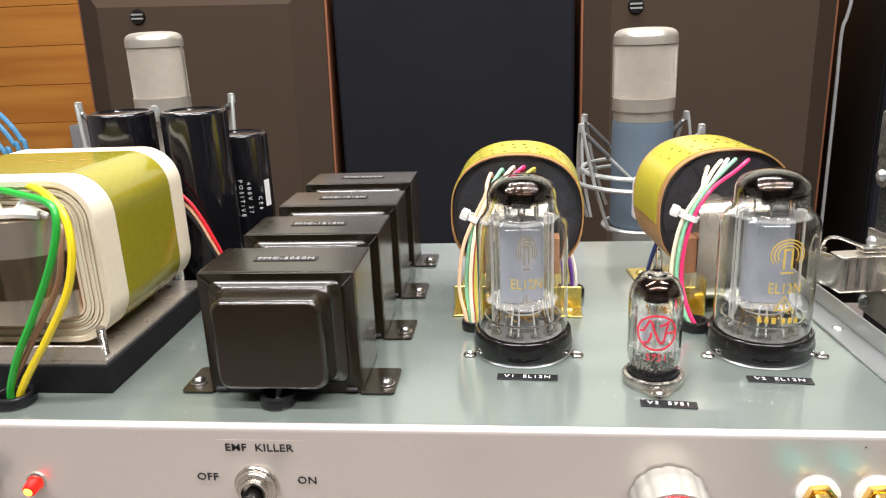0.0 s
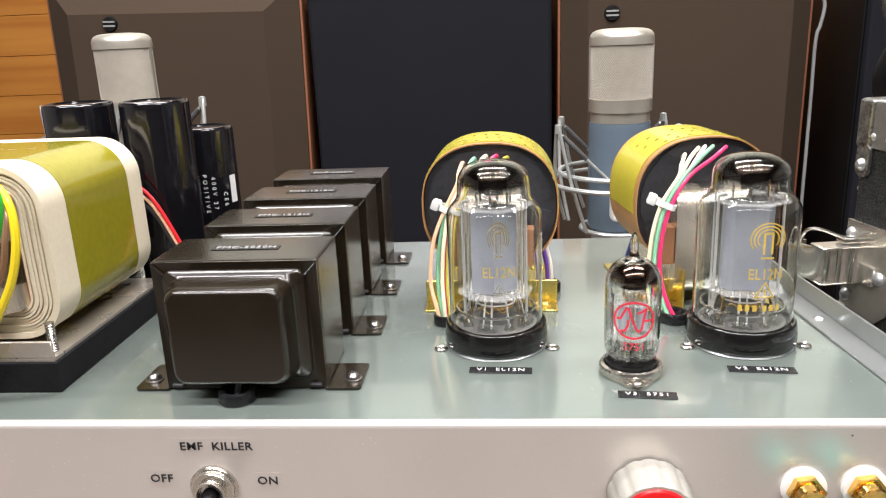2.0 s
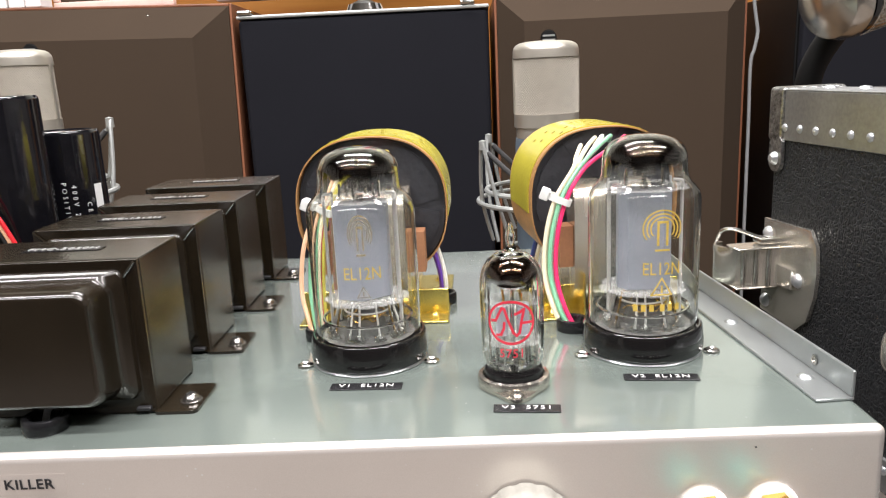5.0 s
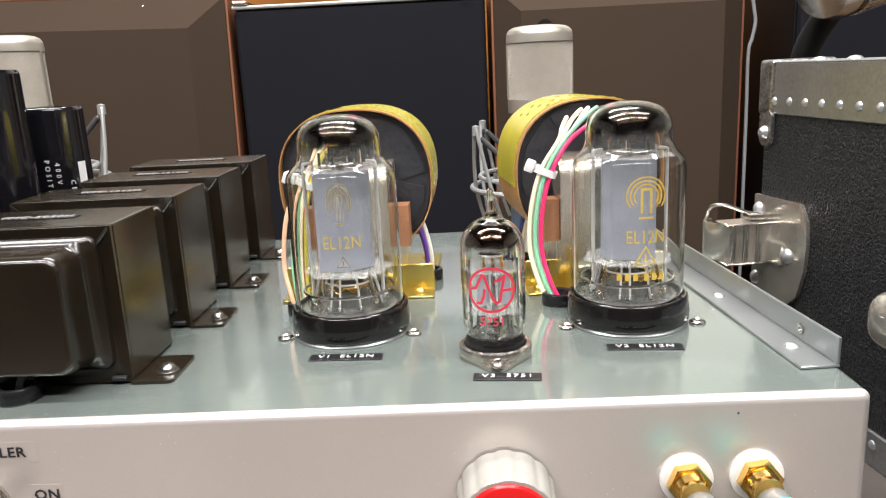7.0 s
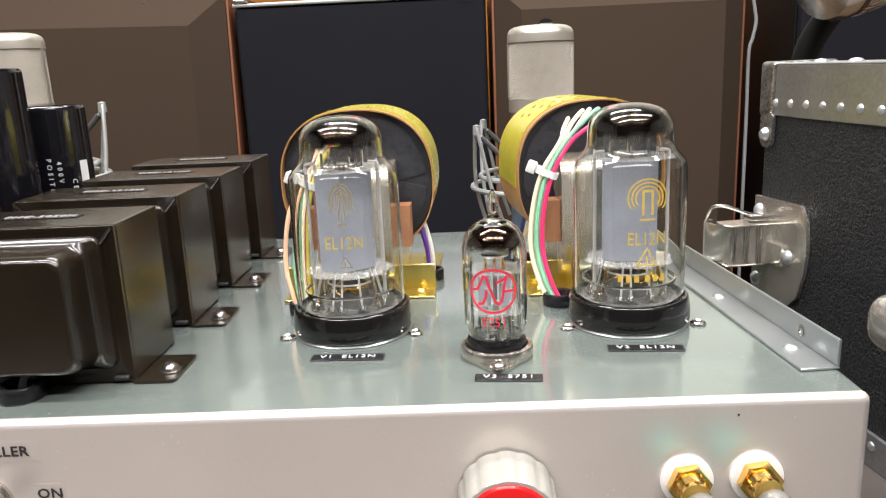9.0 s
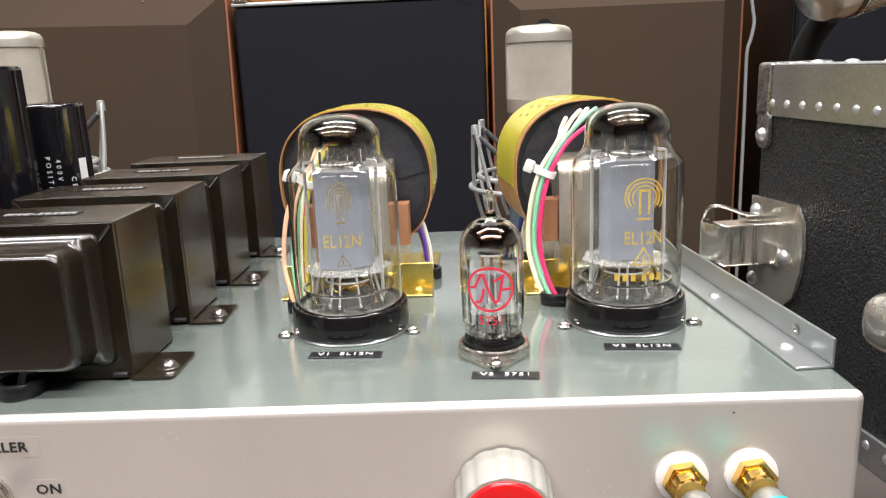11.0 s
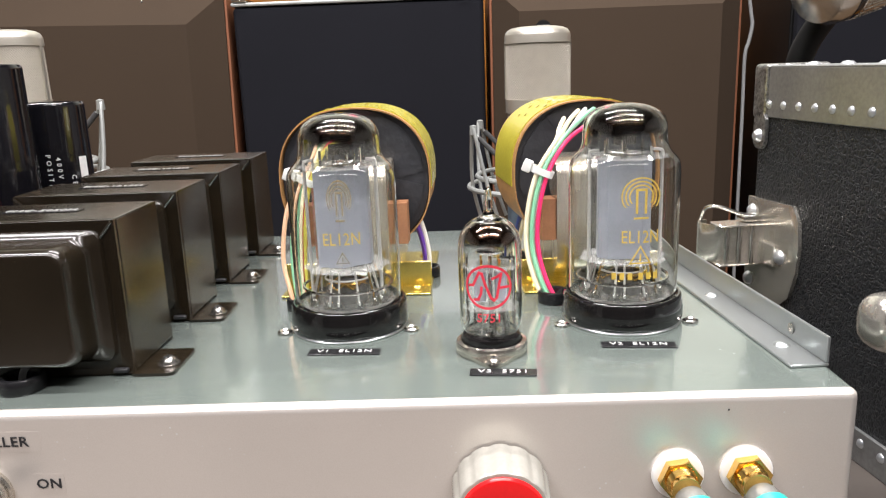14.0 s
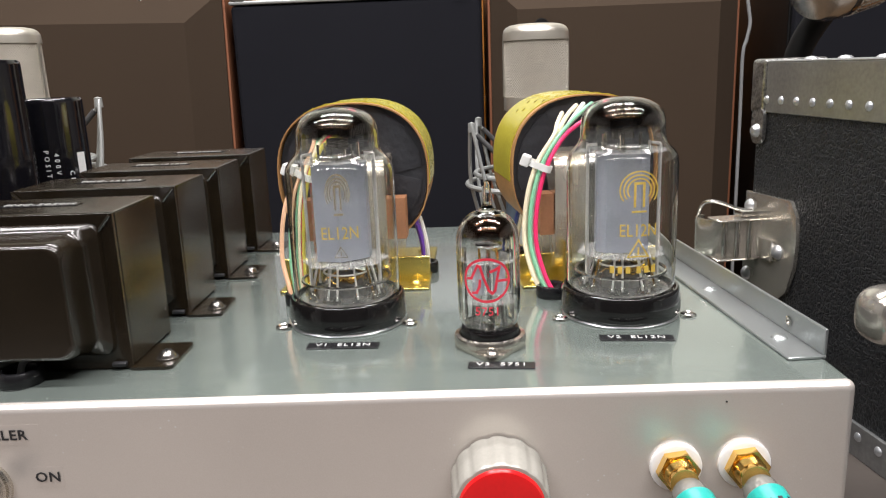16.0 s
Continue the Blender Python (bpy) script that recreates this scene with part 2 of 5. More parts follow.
M["speckle"] = mat("hammered_corner_plate", (0.30, 0.30, 0.29), 0.30, 0.9, 0.75, 260, 700, 0.8)
M["grille_brown"] = mat("brown_grille_cloth", (0.050, 0.0345, 0.0225), 0.9, 0.0, 0.10, 6, 1500, 0.3, spec=0.2)
M["grille_black"] = mat("blue_black_grille_cloth", (0.0105, 0.011, 0.0145), 0.85, 0.0, 0.15, 6, 1500, 0.25, spec=0.12)
M["black_paint"] = mat("matt_black_paint", (0.005, 0.005, 0.005), 0.5, 0.0, 0.3, 20, 500, 0.1, spec=0.25)
M["mic_silver"] = mat("satin_nickel", (0.66, 0.62, 0.56), 0.28, 1.0, 0.05, 60, 900, 0.03)
M["mic_body"] = mat("blue_grey_lacquer", (0.125, 0.17, 0.215), 0.4, 0.1, 0.05, 60, 900, 0.02)
M["mesh_cloth"] = mat("pale_metal_gauze", (0.56, 0.52, 0.44), 0.5, 0.2, 0.10, 120, 2600, 0.4)
M["rod_grey"] = mat("light_grey_rod", (0.50, 0.52, 0.50), 0.35, 0.6, 0.08, 60, 900, 0.03)
M["elastic"] = mat("dark_elastic_cord", (0.06, 0.06, 0.06), 0.8, 0.0, 0.2, 200, 900, 0.2)
M["knob"] = mat("ivory_grey_knob", (0.40, 0.39, 0.345), 0.20, 0.25, 0.07, 80, 900, 0.03)
M["red_pl"] = mat("glossy_red_plastic", (0.70, 0.010, 0.012), 0.22, 0.0, 0.06, 60, 900, 0.02)
M["teal"] = mat("teal_heatshrink", (0.018, 0.36, 0.31), 0.35, 0.0, 0.1, 80, 900, 0.04)
M["clear_shrink"] = mat("cloudy_shrink_sleeve", (0.22, 0.22, 0.20), 0.16, 0.3, 0.12, 150, 900, 0.1, coat=0.4)
M["pine"] = wood_mat("orange_pine_boards", (0.44, 0.185, 0.030), (0.34, 0.120, 0.015))
M["veneer"] = wood_mat("reddish_walnut_veneer", (0.24, 0.095, 0.048), (0.15, 0.055, 0.026), along="Z", knots=False)
M["floor"] = wood_mat("brown_floor", (0.16, 0.11, 0.07), (0.11, 0.075, 0.045), rough=0.5, knots=False)
M["ceiling"] = mat("grey_ceiling_board", (0.20, 0.195, 0.19), 0.8, 0.0, 0.03, 3, 200, 0.1)
M["wallp"] = mat("grey_plaster", (0.24, 0.235, 0.225), 0.85, 0.0, 0.05, 3, 200, 0.1)
M["wallw"] = mat("pale_unseen_upper_wall", (0.62, 0.64, 0.55), 0.8, 0.0, 0.03, 3, 200, 0.1)
M["monitor_case"] = mat("pale_grey_monitor_case", (0.44, 0.45, 0.46), 0.35, 0.2, 0.04, 20, 600, 0.02)
M["wall_dark"] = mat("dark_unseen_wall", (0.045, 0.042, 0.040), 0.9, 0.0, 0.2, 3, 200, 0.2)
M["gauze_film"] = mat("fine_inner_gauze", (0.60, 0.56, 0.48), 0.5, 0.2, 0.1, 120, 2600, 0.3)
M["gauze_film"].node_tree.nodes["Principled BSDF"].inputs["Alpha"].default_value = 0.90
M["capsule"] = mat("pale_gold_capsule", (0.50, 0.40, 0.22), 0.4, 0.4, 0.1, 200, 900, 0.05)
M["rod_pale"] = mat("pale_support_wire", (0.50, 0.49, 0.47), 0.3, 0.6, 0.05, 200, 900, 0.02)
M["table"] = mat("dark_bench_top", (0.105, 0.090, 0.078), 0.4, 0.0, 0.06, 10, 300, 0.05)
M["glass"] = envelope_mat("clear_glass")
leather_grain(M["tolex"], 460, 0.6)
M["enamel"].node_tree.nodes["Principled BSDF"].inputs["Coat Roughness"].default_value = 0.20
pale_specks(M["enamel"], 700, 0.09, (0.16, 0.15, 0.12), 0.5)
# on the panel the specks paint the sparkle of its satin grain
pale_specks(M["alu"], 260, 0.10, (0.85, 0.85, 0.84))
pale_specks(M["alu_top"], 200, 0.09, (0.6, 0.62, 0.6), 0.5)
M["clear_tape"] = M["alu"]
M["stem"] = mat("grey_pressed_glass_stem", (0.10, 0.098, 0.094), 0.16, 0.3, 0.3, 200, 900, 0.1)
M["nickel"] = mat("bright_nickel", (0.66, 0.62, 0.55), 0.20, 0.95, 0.06, 80, 900, 0.03)
M["plate"] = mat("bright_sheet_steel", (0.58, 0.53, 0.465), 0.28, 0.7, 0.08, 60, 900, 0.03)
M["latch"] = mat("pale_worn_nickel", (0.66, 0.63, 0.56), 0.20, 0.85, 0.12, 90, 900, 0.05)
M["alu_angle"] = mat("dull_grey_aluminium", (0.40, 0.425, 0.42), 0.30, 0.75, 0.06, 40, 1500, 0.04)
M["screw"] = mat("zinc_screw", (0.38, 0.365, 0.34), 0.24, 0.95, 0.10, 80, 900, 0.04)
M["satin_cap"] = mat("satin_pale_nickel", (0.60, 0.565, 0.485), 0.36, 0.75, 0.05, 80, 900, 0.03)
M["print_ghost"] = mat("nearly_worn_off_gold_print", (0.42, 0.30, 0.08), 0.5, 0.1, 0.3, 400, 2500, 0.0)
M["print_ghost"].node_tree.nodes["Principled BSDF"].inputs["Alpha"].default_value = 0.45
M["print_dim"] = mat("greyed_white_print", (0.52, 0.52, 0.50), 0.5, 0.0, 0.15, 500, 2500, 0.0)
M["core_film"] = glass_mat("brownish_clear_tape", (0.72, 0.68, 0.62), 0.05, 0.06)
M["glass_lens"] = glass_mat("clear_film", (0.97, 0.97, 0.97), 0.04, 0.15)
M["bead"] = glass_mat("pressed_glass_bead", (0.90, 0.91, 0.90), 0.22, 0.08)
M["getter"] = getter_mat("dark_getter_film", (0.022, 0.012, 0.007), 0.0715, 0.0752)
M["getter_v"] = getter_mat("brown_getter_film", (0.10, 0.055, 0.032), 0.0375, 0.0405)
for nm, c in dict(w_green=(0.02, 0.33, 0.04), w_yellow=(0.80, 0.62, 0.02), w_brown=(0.26, 0.14, 0.08), w_red=(0.70, 0.02, 0.03), w_pink=(0.80, 0.03, 0.14),
                  w_cream=(0.78, 0.70, 0.50), w_white=(0.80, 0.78, 0.72), w_orange=(0.80, 0.40, 0.16), w_mint=(0.22, 0.52, 0.32), w_violet=(0.16, 0.06, 0.42),
                  w_blue=(0.03, 0.05, 0.22), w_peach=(0.78, 0.48, 0.30), w_sky=(0.10, 0.32, 0.55), w_grey=(0.24, 0.25, 0.25), w_olive=(0.46, 0.40, 0.06)).items():
    M[nm] = mat(nm.replace("w_", "") + "_wire_sleeve", c, 0.32, 0.0, 0.08, 100, 900, 0.03)
led = mat("red_led_plastic", (0.55, 0.006, 0.004), 0.15, 0.0, 0.05)
led.node_tree.nodes["Principled BSDF"].inputs["Emission Color"].default_value = (1, 0.03, 0.012, 1)
led.node_tree.nodes["Principled BSDF"].inputs["Emission Strength"].default_value = 0.55
M["led"] = led
hot = mat("lamp_hot_spot", (0.9, 0.5, 0.1), 0.2, 0.0, 0.05)
hot.node_tree.nodes["Principled BSDF"].inputs["Emission Color"].default_value = (1, 0.42, 0.06, 1)
hot.node_tree.nodes["Principled BSDF"].inputs["Emission Strength"].default_value = 2.5
M["led_hot"] = hot
glow = mat("lamp_diffuser", (0.9, 0.9, 0.88), 0.5)
M["lamp_body"] = mat("white_lamp_housing", (0.8, 0.8, 0.79), 0.5)

# ---- mesh builders ----


def moved(bm, m):
    bmesh.ops.transform(bm, matrix=m, verts=bm.verts)
    return bm


def joined(*bms):
    out = bmesh.new()
    for b in bms:
        me = bpy.data.meshes.new("tmp")
        b.to_mesh(me)
        b.free()
        out.from_mesh(me)
        bpy.data.meshes.remove(me)
    return out


def box(x0, x1, y0, y1, z0, z1, bev=0.0, seg=2):
    bm = bmesh.new()
    bmesh.ops.create_cube(bm, size=1)
    moved(bm, Matrix.Translation(((x0 + x1) / 2, (y0 + y1) / 2, (z0 + z1) / 2)) @ Matrix.Diagonal((x1 - x0, y1 - y0, z1 - z0, 1)))
    if bev:
        bmesh.ops.bevel(bm, geom=bm.edges[:], offset=bev, segments=seg, profile=0.5, affect="EDGES")
    return bm


def lathe(profile, n=40, m=None, closed=False):
    """Turns a profile of (radius, height) about z."""
    bm = bmesh.new()
    rings = []
    for r, z in profile:
        if r < 1e-6:
            rings.append([bm.verts.new((0, 0, z))])
        else:
            rings.append([bm.verts.new((r * math.cos(a * math.tau / n), r * math.sin(a * math.tau / n), z)) for a in range(n)])
    pairs = list(zip(rings, rings[1:])) + ([(rings[-1], rings[0])] if closed else [])
    for a, b in pairs:
        for i in range(n):
            j = (i + 1) % n
            if len(a) == 1 and len(b) == 1:
                continue
            if len(a) == 1:
                bm.faces.new((a[0], b[j], b[i]))
            elif len(b) == 1:
                bm.faces.new((a[i], a[j], b[0]))
            else:
                bm.faces.new((a[i], a[j], b[j], b[i]))
    bmesh.ops.recalc_face_normals(bm, faces=bm.faces)
    return moved(bm, m) if m else bm


def rod(p, q, r, n=10):
    p, q = Vector(p), Vector(q)
    d = q - p
    return lathe([(0, 0), (r, 0), (r, d.length), (0, d.length)], n, Matrix.Translation(p) @ d.to_track_quat("Z", "Y").to_matrix().to_4x4())


def smooth_line(pts, k=8):
    pts = [Vector(p) for p in pts]
    out = []
    for i in range(len(pts) - 1):
        p0, p1, p2, p3 = pts[max(i - 1, 0)], pts[i], pts[i + 1], pts[min(i + 2, len(pts) - 1)]
        for j in range(k):
            t = j / k
            out.append(0.5 * ((2 * p1) + (p2 - p0) * t + (2 * p0 - 5 * p1 + 4 * p2 - p3) * t * t + (3 * p1 - p0 - 3 * p2 + p3) * t ** 3))
    return out + [pts[-1]]


def sweep(pts, r, n=8, k=8, loop=False):
    """A round wire or rod along a smooth line."""
    line = smooth_line(pts, k) if k else [Vector(p) for p in pts]
    bm = bmesh.new()
    rings, last = [], None
    for i, p in enumerate(line):
        a, b = line[max(i - 1, 0)], line[min(i + 1, len(line) - 1)]
        if loop:
            a, b = line[i - 1], line[(i + 1) % len(line)]
        t = (b - a).normalized()
        if last is None:
            last = t.orthogonal().normalized()
        u = (last - t * last.dot(t)).normalized()
        last = u
        v = t.cross(u)
        rings.append([bm.verts.new(p + r * (math.cos(s * math.tau / n) * u + math.sin(s * math.tau / n) * v)) for s in range(n)])
    for i in range(len(rings) - (0 if loop else 1)):
        a, b = rings[i], rings[(i + 1) % len(rings)]
        for s in range(n):
            bm.faces.new((a[s], a[(s + 1) % n], b[(s + 1) % n], b[s]))
    if not loop:
        bm.faces.new(rings[0][::-1])
        bm.faces.new(rings[-1])
    bmesh.ops.recalc_face_normals(bm, faces=bm.faces)
    return bm


def ring_line(r, n=32, m=Matrix()):
    return [m @ Vector((r * math.cos(a * math.tau / n), r * math.sin(a * math.tau / n), 0)) for a in range(n)]


def torus(R, r, n=32, k=8, m=Matrix()):
    return sweep(ring_line(R, n, m), r, k, 0, True)


def rrect(w, h, r, n=6):
    """Outline of a rectangle with round corners, about the origin."""
    out = []
    for cx, cy, a0 in ((w / 2 - r, h / 2 - r, 0), (-w / 2 + r, h / 2 - r, 90), (-w / 2 + r, -h / 2 + r, 180), (w / 2 - r, -h / 2 + r, 270)):
        for i in range(n + 1):
            a = radians(a0 + 90 * i / n)
            out.append((cx + r * math.cos(a), cy + r * math.sin(a)))
    return out


def squircle(w, h, e, n=56):
    out = []
    for i in range(n):
        a = i * math.tau / n
        c, s = math.cos(a), math.sin(a)
        out.append((w / 2 * math.copysign(abs(c) ** (2 / e), c), h / 2 * math.copysign(abs(s) ** (2 / e), s)))
    return out


def loft(outlines, m=Matrix(), cap0=True, cap1=True):
    """Joins outlines of equal count, each (points, height), into one skin along z."""
    bm = bmesh.new()
    rings = [[bm.verts.new((x, y, z)) for x, y in pts] for pts, z in outlines]
    n = len(rings[0])
    for a, b in zip(rings, rings[1:]):
        for i in range(n):
            bm.faces.new((a[i], a[(i + 1) % n], b[(i + 1) % n], b[i]))
    if cap0:
        bm.faces.new(rings[0][::-1])
    if cap1:
        bm.faces.new(rings[-1])
    bmesh.ops.recalc_face_normals(bm, faces=bm.faces)
    return moved(bm, m)


def tube_shell(outer, inner, z0, z1, m=Matrix()):
    """A hollow prism between two outlines of equal count."""
    bm = bmesh.new()
    r = [[bm.verts.new((x, y, z)) for x, y in pts] for pts, z in ((outer, z0), (outer, z1), (inner, z1), (inner, z0))]
    n = len(outer)
    for k in range(4):
        a, b = r[k], r[(k + 1) % 4]
        for i in range(n):
            bm.faces.new((a[i], a[(i + 1) % n], b[(i + 1) % n], b[i]))
    bmesh.ops.recalc_face_normals(bm, faces=bm.faces)
    return moved(bm, m)


def arc_shell(outer, inner, low, z0, z1, m=Matrix()):
    """The part of a tube between two outlines that lies above a height, open below."""
    n = len(outer)
    keep = [p[1] > low for p in outer]
    start = next(k for k in range(n) if keep[k] and not keep[k - 1])
    run = [(start + k) % n for k in range(sum(keep))]
    bm = bmesh.new()
    rows = [[bm.verts.new(m @ Vector((*src[k], z))) for k in run] for src, z in ((outer, z0), (outer, z1), (inner, z1), (inner, z0))]
    for k in range(len(run) - 1):
        for a in range(4):
            p, q = rows[a], rows[(a + 1) % 4]
            bm.faces.new((p[k], p[k + 1], q[k + 1], q[k]))
    for k in (0, len(run) - 1):
        bm.faces.new([row[k] for row in rows])
    bmesh.ops.recalc_face_normals(bm, faces=bm.faces)
    return bm


def text_bm(words, size, depth, m=Matrix(), wrap=0.0, spacing=1.0, turn=0.0, thin=0.0):
    """Lettering in the xy plane, centred; with wrap it is bent round a z cylinder of that radius, facing -y."""
    cu = bpy.data.curves.new("lettering", "FONT")
    cu.body, cu.size, cu.align_x, cu.align_y, cu.extrude, cu.space_character, cu.resolution_u = words, size, "CENTER", "CENTER", depth / 2, spacing, 2
    cu.offset = -thin
    ob = bpy.data.objects.new("lettering", cu)
    scene.collection.objects.link(ob)
    me = bpy.data.meshes.new_from_object(ob.evaluated_get(bpy.context.evaluated_depsgraph_get()))
    bpy.data.objects.remove(ob)
    bpy.data.curves.remove(cu)
    bm = bmesh.new()
    bm.from_mesh(me)
    bpy.data.meshes.remove(me)
    return wrapped(bm, wrap, turn, m) if wrap else moved(bm, m)


def wrapped(bm, r, turn, m=Matrix()):
    for v in bm.verts:
        a = v.co.x / r + radians(turn)
        rr = r + v.co.z
        v.co = Vector((rr * math.sin(a), -rr * math.cos(a), v.co.y))
    return moved(bm, m)


FRONT = Matrix(((1, 0, 0, 0), (0, 0, -1, 0), (0, 1, 0, 0), (0, 0, 0, 1)))  # local xy seen from -y, local z towards -y


def finish(ob, material, sharp=38):
    me = ob.data
    me.materials.append(material)
    me.shade_smooth()
    me.set_sharp_from_angle(angle=radians(sharp))
    if not ob.name.startswith("board"):      # large flat faces stay flat beside their rounded edges
        ob.modifiers.new("flat_faces", "WEIGHTED_NORMAL").keep_sharp = True


def mesh_object(name, bm, material):
    me = bpy.data.meshes.new(name)
    bm.to_mesh(me)
    bm.free()
    ob = new(name, me)
    finish(ob, material)
    return ob


def part(name, bm, material, parent, label=""):
    ob = mesh_object(name, bm, material)
    ob.parent = parent
    return tagged(ob, label) if label else ob


def thing(name, loc, label, category, group="", turn=0.0, kind=""):
    ob = new(name)
    ob.empty_display_size = 0.01
    ob.matrix_basis = pose(*loc, 0, 0, turn)
    return tagged(ob, label, category, group, kind)


def single(name, bm, material, label, category, group="", kind=""):
    return tagged(mesh_object(name, bm, material), label, category, group, kind)


def screw_bm(x, y, z, r=0.0032, h=0.0022):
    """A pan head with a cross slot."""
    head = lathe([(0, h), (r * 0.3, h * 0.97), (r * 0.55, h * 0.86), (r * 0.75, h * 0.68), (r * 0.9, h * 0.42), (r, h * 0.12), (r, 0), (0, 0)], 20, Matrix.Translation((x, y, z)))
    washer = lathe([(r * 1.0, 0.0005), (r * 1.2, 0.0004), (r * 1.2, 0), (r * 1.0, 0)], 20, Matrix.Translation((x, y, z)))
    return joined(head, washer)


def slot_bm(x, y, z, r=0.0032, h=0.0022, a=20):
    m = Matrix.Translation((x, y, z + h)) @ Matrix.Rotation(radians(a), 4, "Z")
    return joined(moved(box(-r * 0.46, r * 0.46, -r * 0.10, r * 0.10, -0.0006, 0.00006), m), moved(box(-r * 0.10, r * 0.10, -r * 0.46, r * 0.46, -0.0006, 0.00006), m))


TOP = 0.80          # top plate of the amplifier
FY = 0.3045         # its front panel

# ---- room ----
WX0, WX1, WY0, WY1, H = -2.2, 2.2, -1.8, 1.80, 2.45
single("floor", box(WX0, WX1, WY0, WY1, -0.05, 0), M["floor"], "brown wooden floor of the workshop", "floor", kind="structure")
single("ceiling", box(WX0 - 0.1, WX1 + 0.1, WY0 - 0.1, WY1 + 0.2, H, H + 0.1), M["ceiling"], "grey ceiling of the workshop", "ceiling", kind="structure")
single("wall_west", box(WX0 - 0.1, WX0, WY0, WY1, 0, H), M["wallp"], "grey plastered side wall", "wall", kind="structure")
single("wall_east", box(WX1, WX1 + 0.1, WY0, WY1, 0, H), M["wallp"], "grey plastered side wall", "wall", kind="structure")
# unseen wall, made dark so that glossy blacks reflect little
single("wall_south", box(WX0 - 0.1, WX1 + 0.1, WY0 - 0.1, WY0, 0, H), M["wall_dark"], "unseen wall facing the bench, darkened to deepen reflections", "wall", kind="structure")
# the pale upper part is added out of view to whiten reflections in the amplifier
north = single("wall_north", box(WX0 - 0.1, WX1 + 0.1, WY1 + 0.02, WY1 + 0.12, 0, H), M["wallw"], "wall of orange knotty pine boards, pale unseen part added above", "wall", kind="structure")

for lx, ly, lw, lh in LAMPS:
    c = thing("ceiling_light", (lx, ly, H), "long white fluorescent ceiling light, switched on", "lamp", "ceiling lights")
    part("housing", box(-lw / 2 - 0.02, lw / 2 + 0.02, -lh / 2 - 0.02, lh / 2 + 0.02, -0.06, 0, 0.006), M["lamp_body"], c)
    part("diffuser", box(-lw / 2, lw / 2, -lh / 2, lh / 2, -0.085, -0.06, 0.004), M["lamp_body"], c)

bench = thing("workbench", (0, 0, 0), "dark bench that carries the amplifier and the case", "table")
part("tabletop", box(-0.75, 0.75, 0.10, 0.60, 0.705, 0.735, 0.004), M["table"], bench)
for bx in (-0.7, 0.7):
    for by in (0.2, 0.56):
        part("leg", box(bx - 0.025, bx + 0.025, by - 0.025, by + 0.025, 0, 0.705, 0.003), M["table"], bench)

# ---- loudspeakers behind the bench ----
SY = 1.35


def brown_speaker(x0, x1, z0, z1, y, turn, label, bx, bdz):
    w = x1 - x0
    s = thing("loudspeaker", ((x0 + x1) / 2, y, z0), label, "loudspeaker", "brown loudspeakers", turn)
    h = z1 - z0
    t = 0.0045
    for s_ in (-1, 1):
        part("side_panel", box(min(s_ * w / 2, s_ * (w / 2 - t)), max(s_ * w / 2, s_ * (w / 2 - t)), 0, 0.30, 0, h, 0.0015), M["veneer"], s, "reddish walnut veneer panel")
    part("top_panel", box(-w / 2 + t, w / 2 - t, 0, 0.30, h - t, h, 0.0015), M["veneer"], s)
    part("bottom_panel", box(-w / 2 + t, w / 2 - t, 0, 0.30, 0, t, 0.0015), M["veneer"], s)
    part("back_panel", box(-w / 2 + t, w / 2 - t, 0.28, 0.298, t, h - t), M["veneer"], s)
    a, b = w / 2 - t, h / 2 - t
    o = [(-a, -b), (a, -b), (a, b), (-a, b)]
    q = 0.050 if w > 0.42 else 0.040
    i1 = [(-a + q, -b + q), (a - q, -b + q), (a - q, b - q), (-a + q, b - q)]
    part("grille", loft([(o, -0.004), (o, 0.002), (i1, 0.044)], Matrix.Translation((0, 0, h / 2)) @ FRONT), M["grille_brown"], s, "brown cloth grille with bevelled border")
    bz = h - bdz
    bdg = part("badge", lathe([(0, 0.004), (0.011, 0.004), (0.0125, 0), (0, 0)], 24, Matrix.Translation((bx, -0.044, bz)) @ FRONT), M["black_paint"], s, "small round black badge with two pale stripes")
    for dz in (-0.003, 0.0035):
        part("stripe", box(bx - 0.0095, bx + 0.0095, -0.0495, -0.0480, bz + dz - 0.0013, bz + dz + 0.0013), M["rod_grey"], bdg)
    part("pin", lathe([(0, 0.003), (0.0022, 0.002), (0.0025, 0), (0, 0)], 10, Matrix.Translation((0.085, -0.0115, h - 0.018)) @ FRONT), M["chrome"], s)
    return s


left_speaker = brown_speaker(-0.7105, -0.2795, 0.30, 1.036, SY, 2.5, "large brown-grilled loudspeaker in reddish walnut cabinet", -0.092, 0.070)
left_speaker.matrix_basis = left_speaker.matrix_basis @ Matrix.Rotation(radians(1.3), 4, "Y")
brown_speaker(0.159, 0.558, 0.30, 1.022, SY, -1.0, "brown-grilled loudspeaker in walnut cabinet beside a dangling cable", -0.118, 0.071)

black = thing("loudspeaker", (-0.053, SY + 0.01, 0.28), "tall black loudspeaker with blue-black cloth front between brown ones", "loudspeaker")
part("cabinet", box(-0.204, 0.204, 0.02, 0.32, 0, 0.728, 0.003), M["black_paint"], black)
part("grille", box(-0.203, 0.203, -0.002, 0.0195, 0.004, 0.724, 0.008, 3), M["grille_black"], black, "blue-black cloth front")
part("top_strip", box(-0.204, 0.204, -0.004, 0.018, 0.7245, 0.7305, 0.002), M["rod_grey"], black, "thin silver edge strip")
for dx in (-0.19, 0.17):
    part("bracket", box(dx - 0.012, dx + 0.012, -0.008, 0.012, 0.7306, 0.738, 0.003), M["chrome"], black)

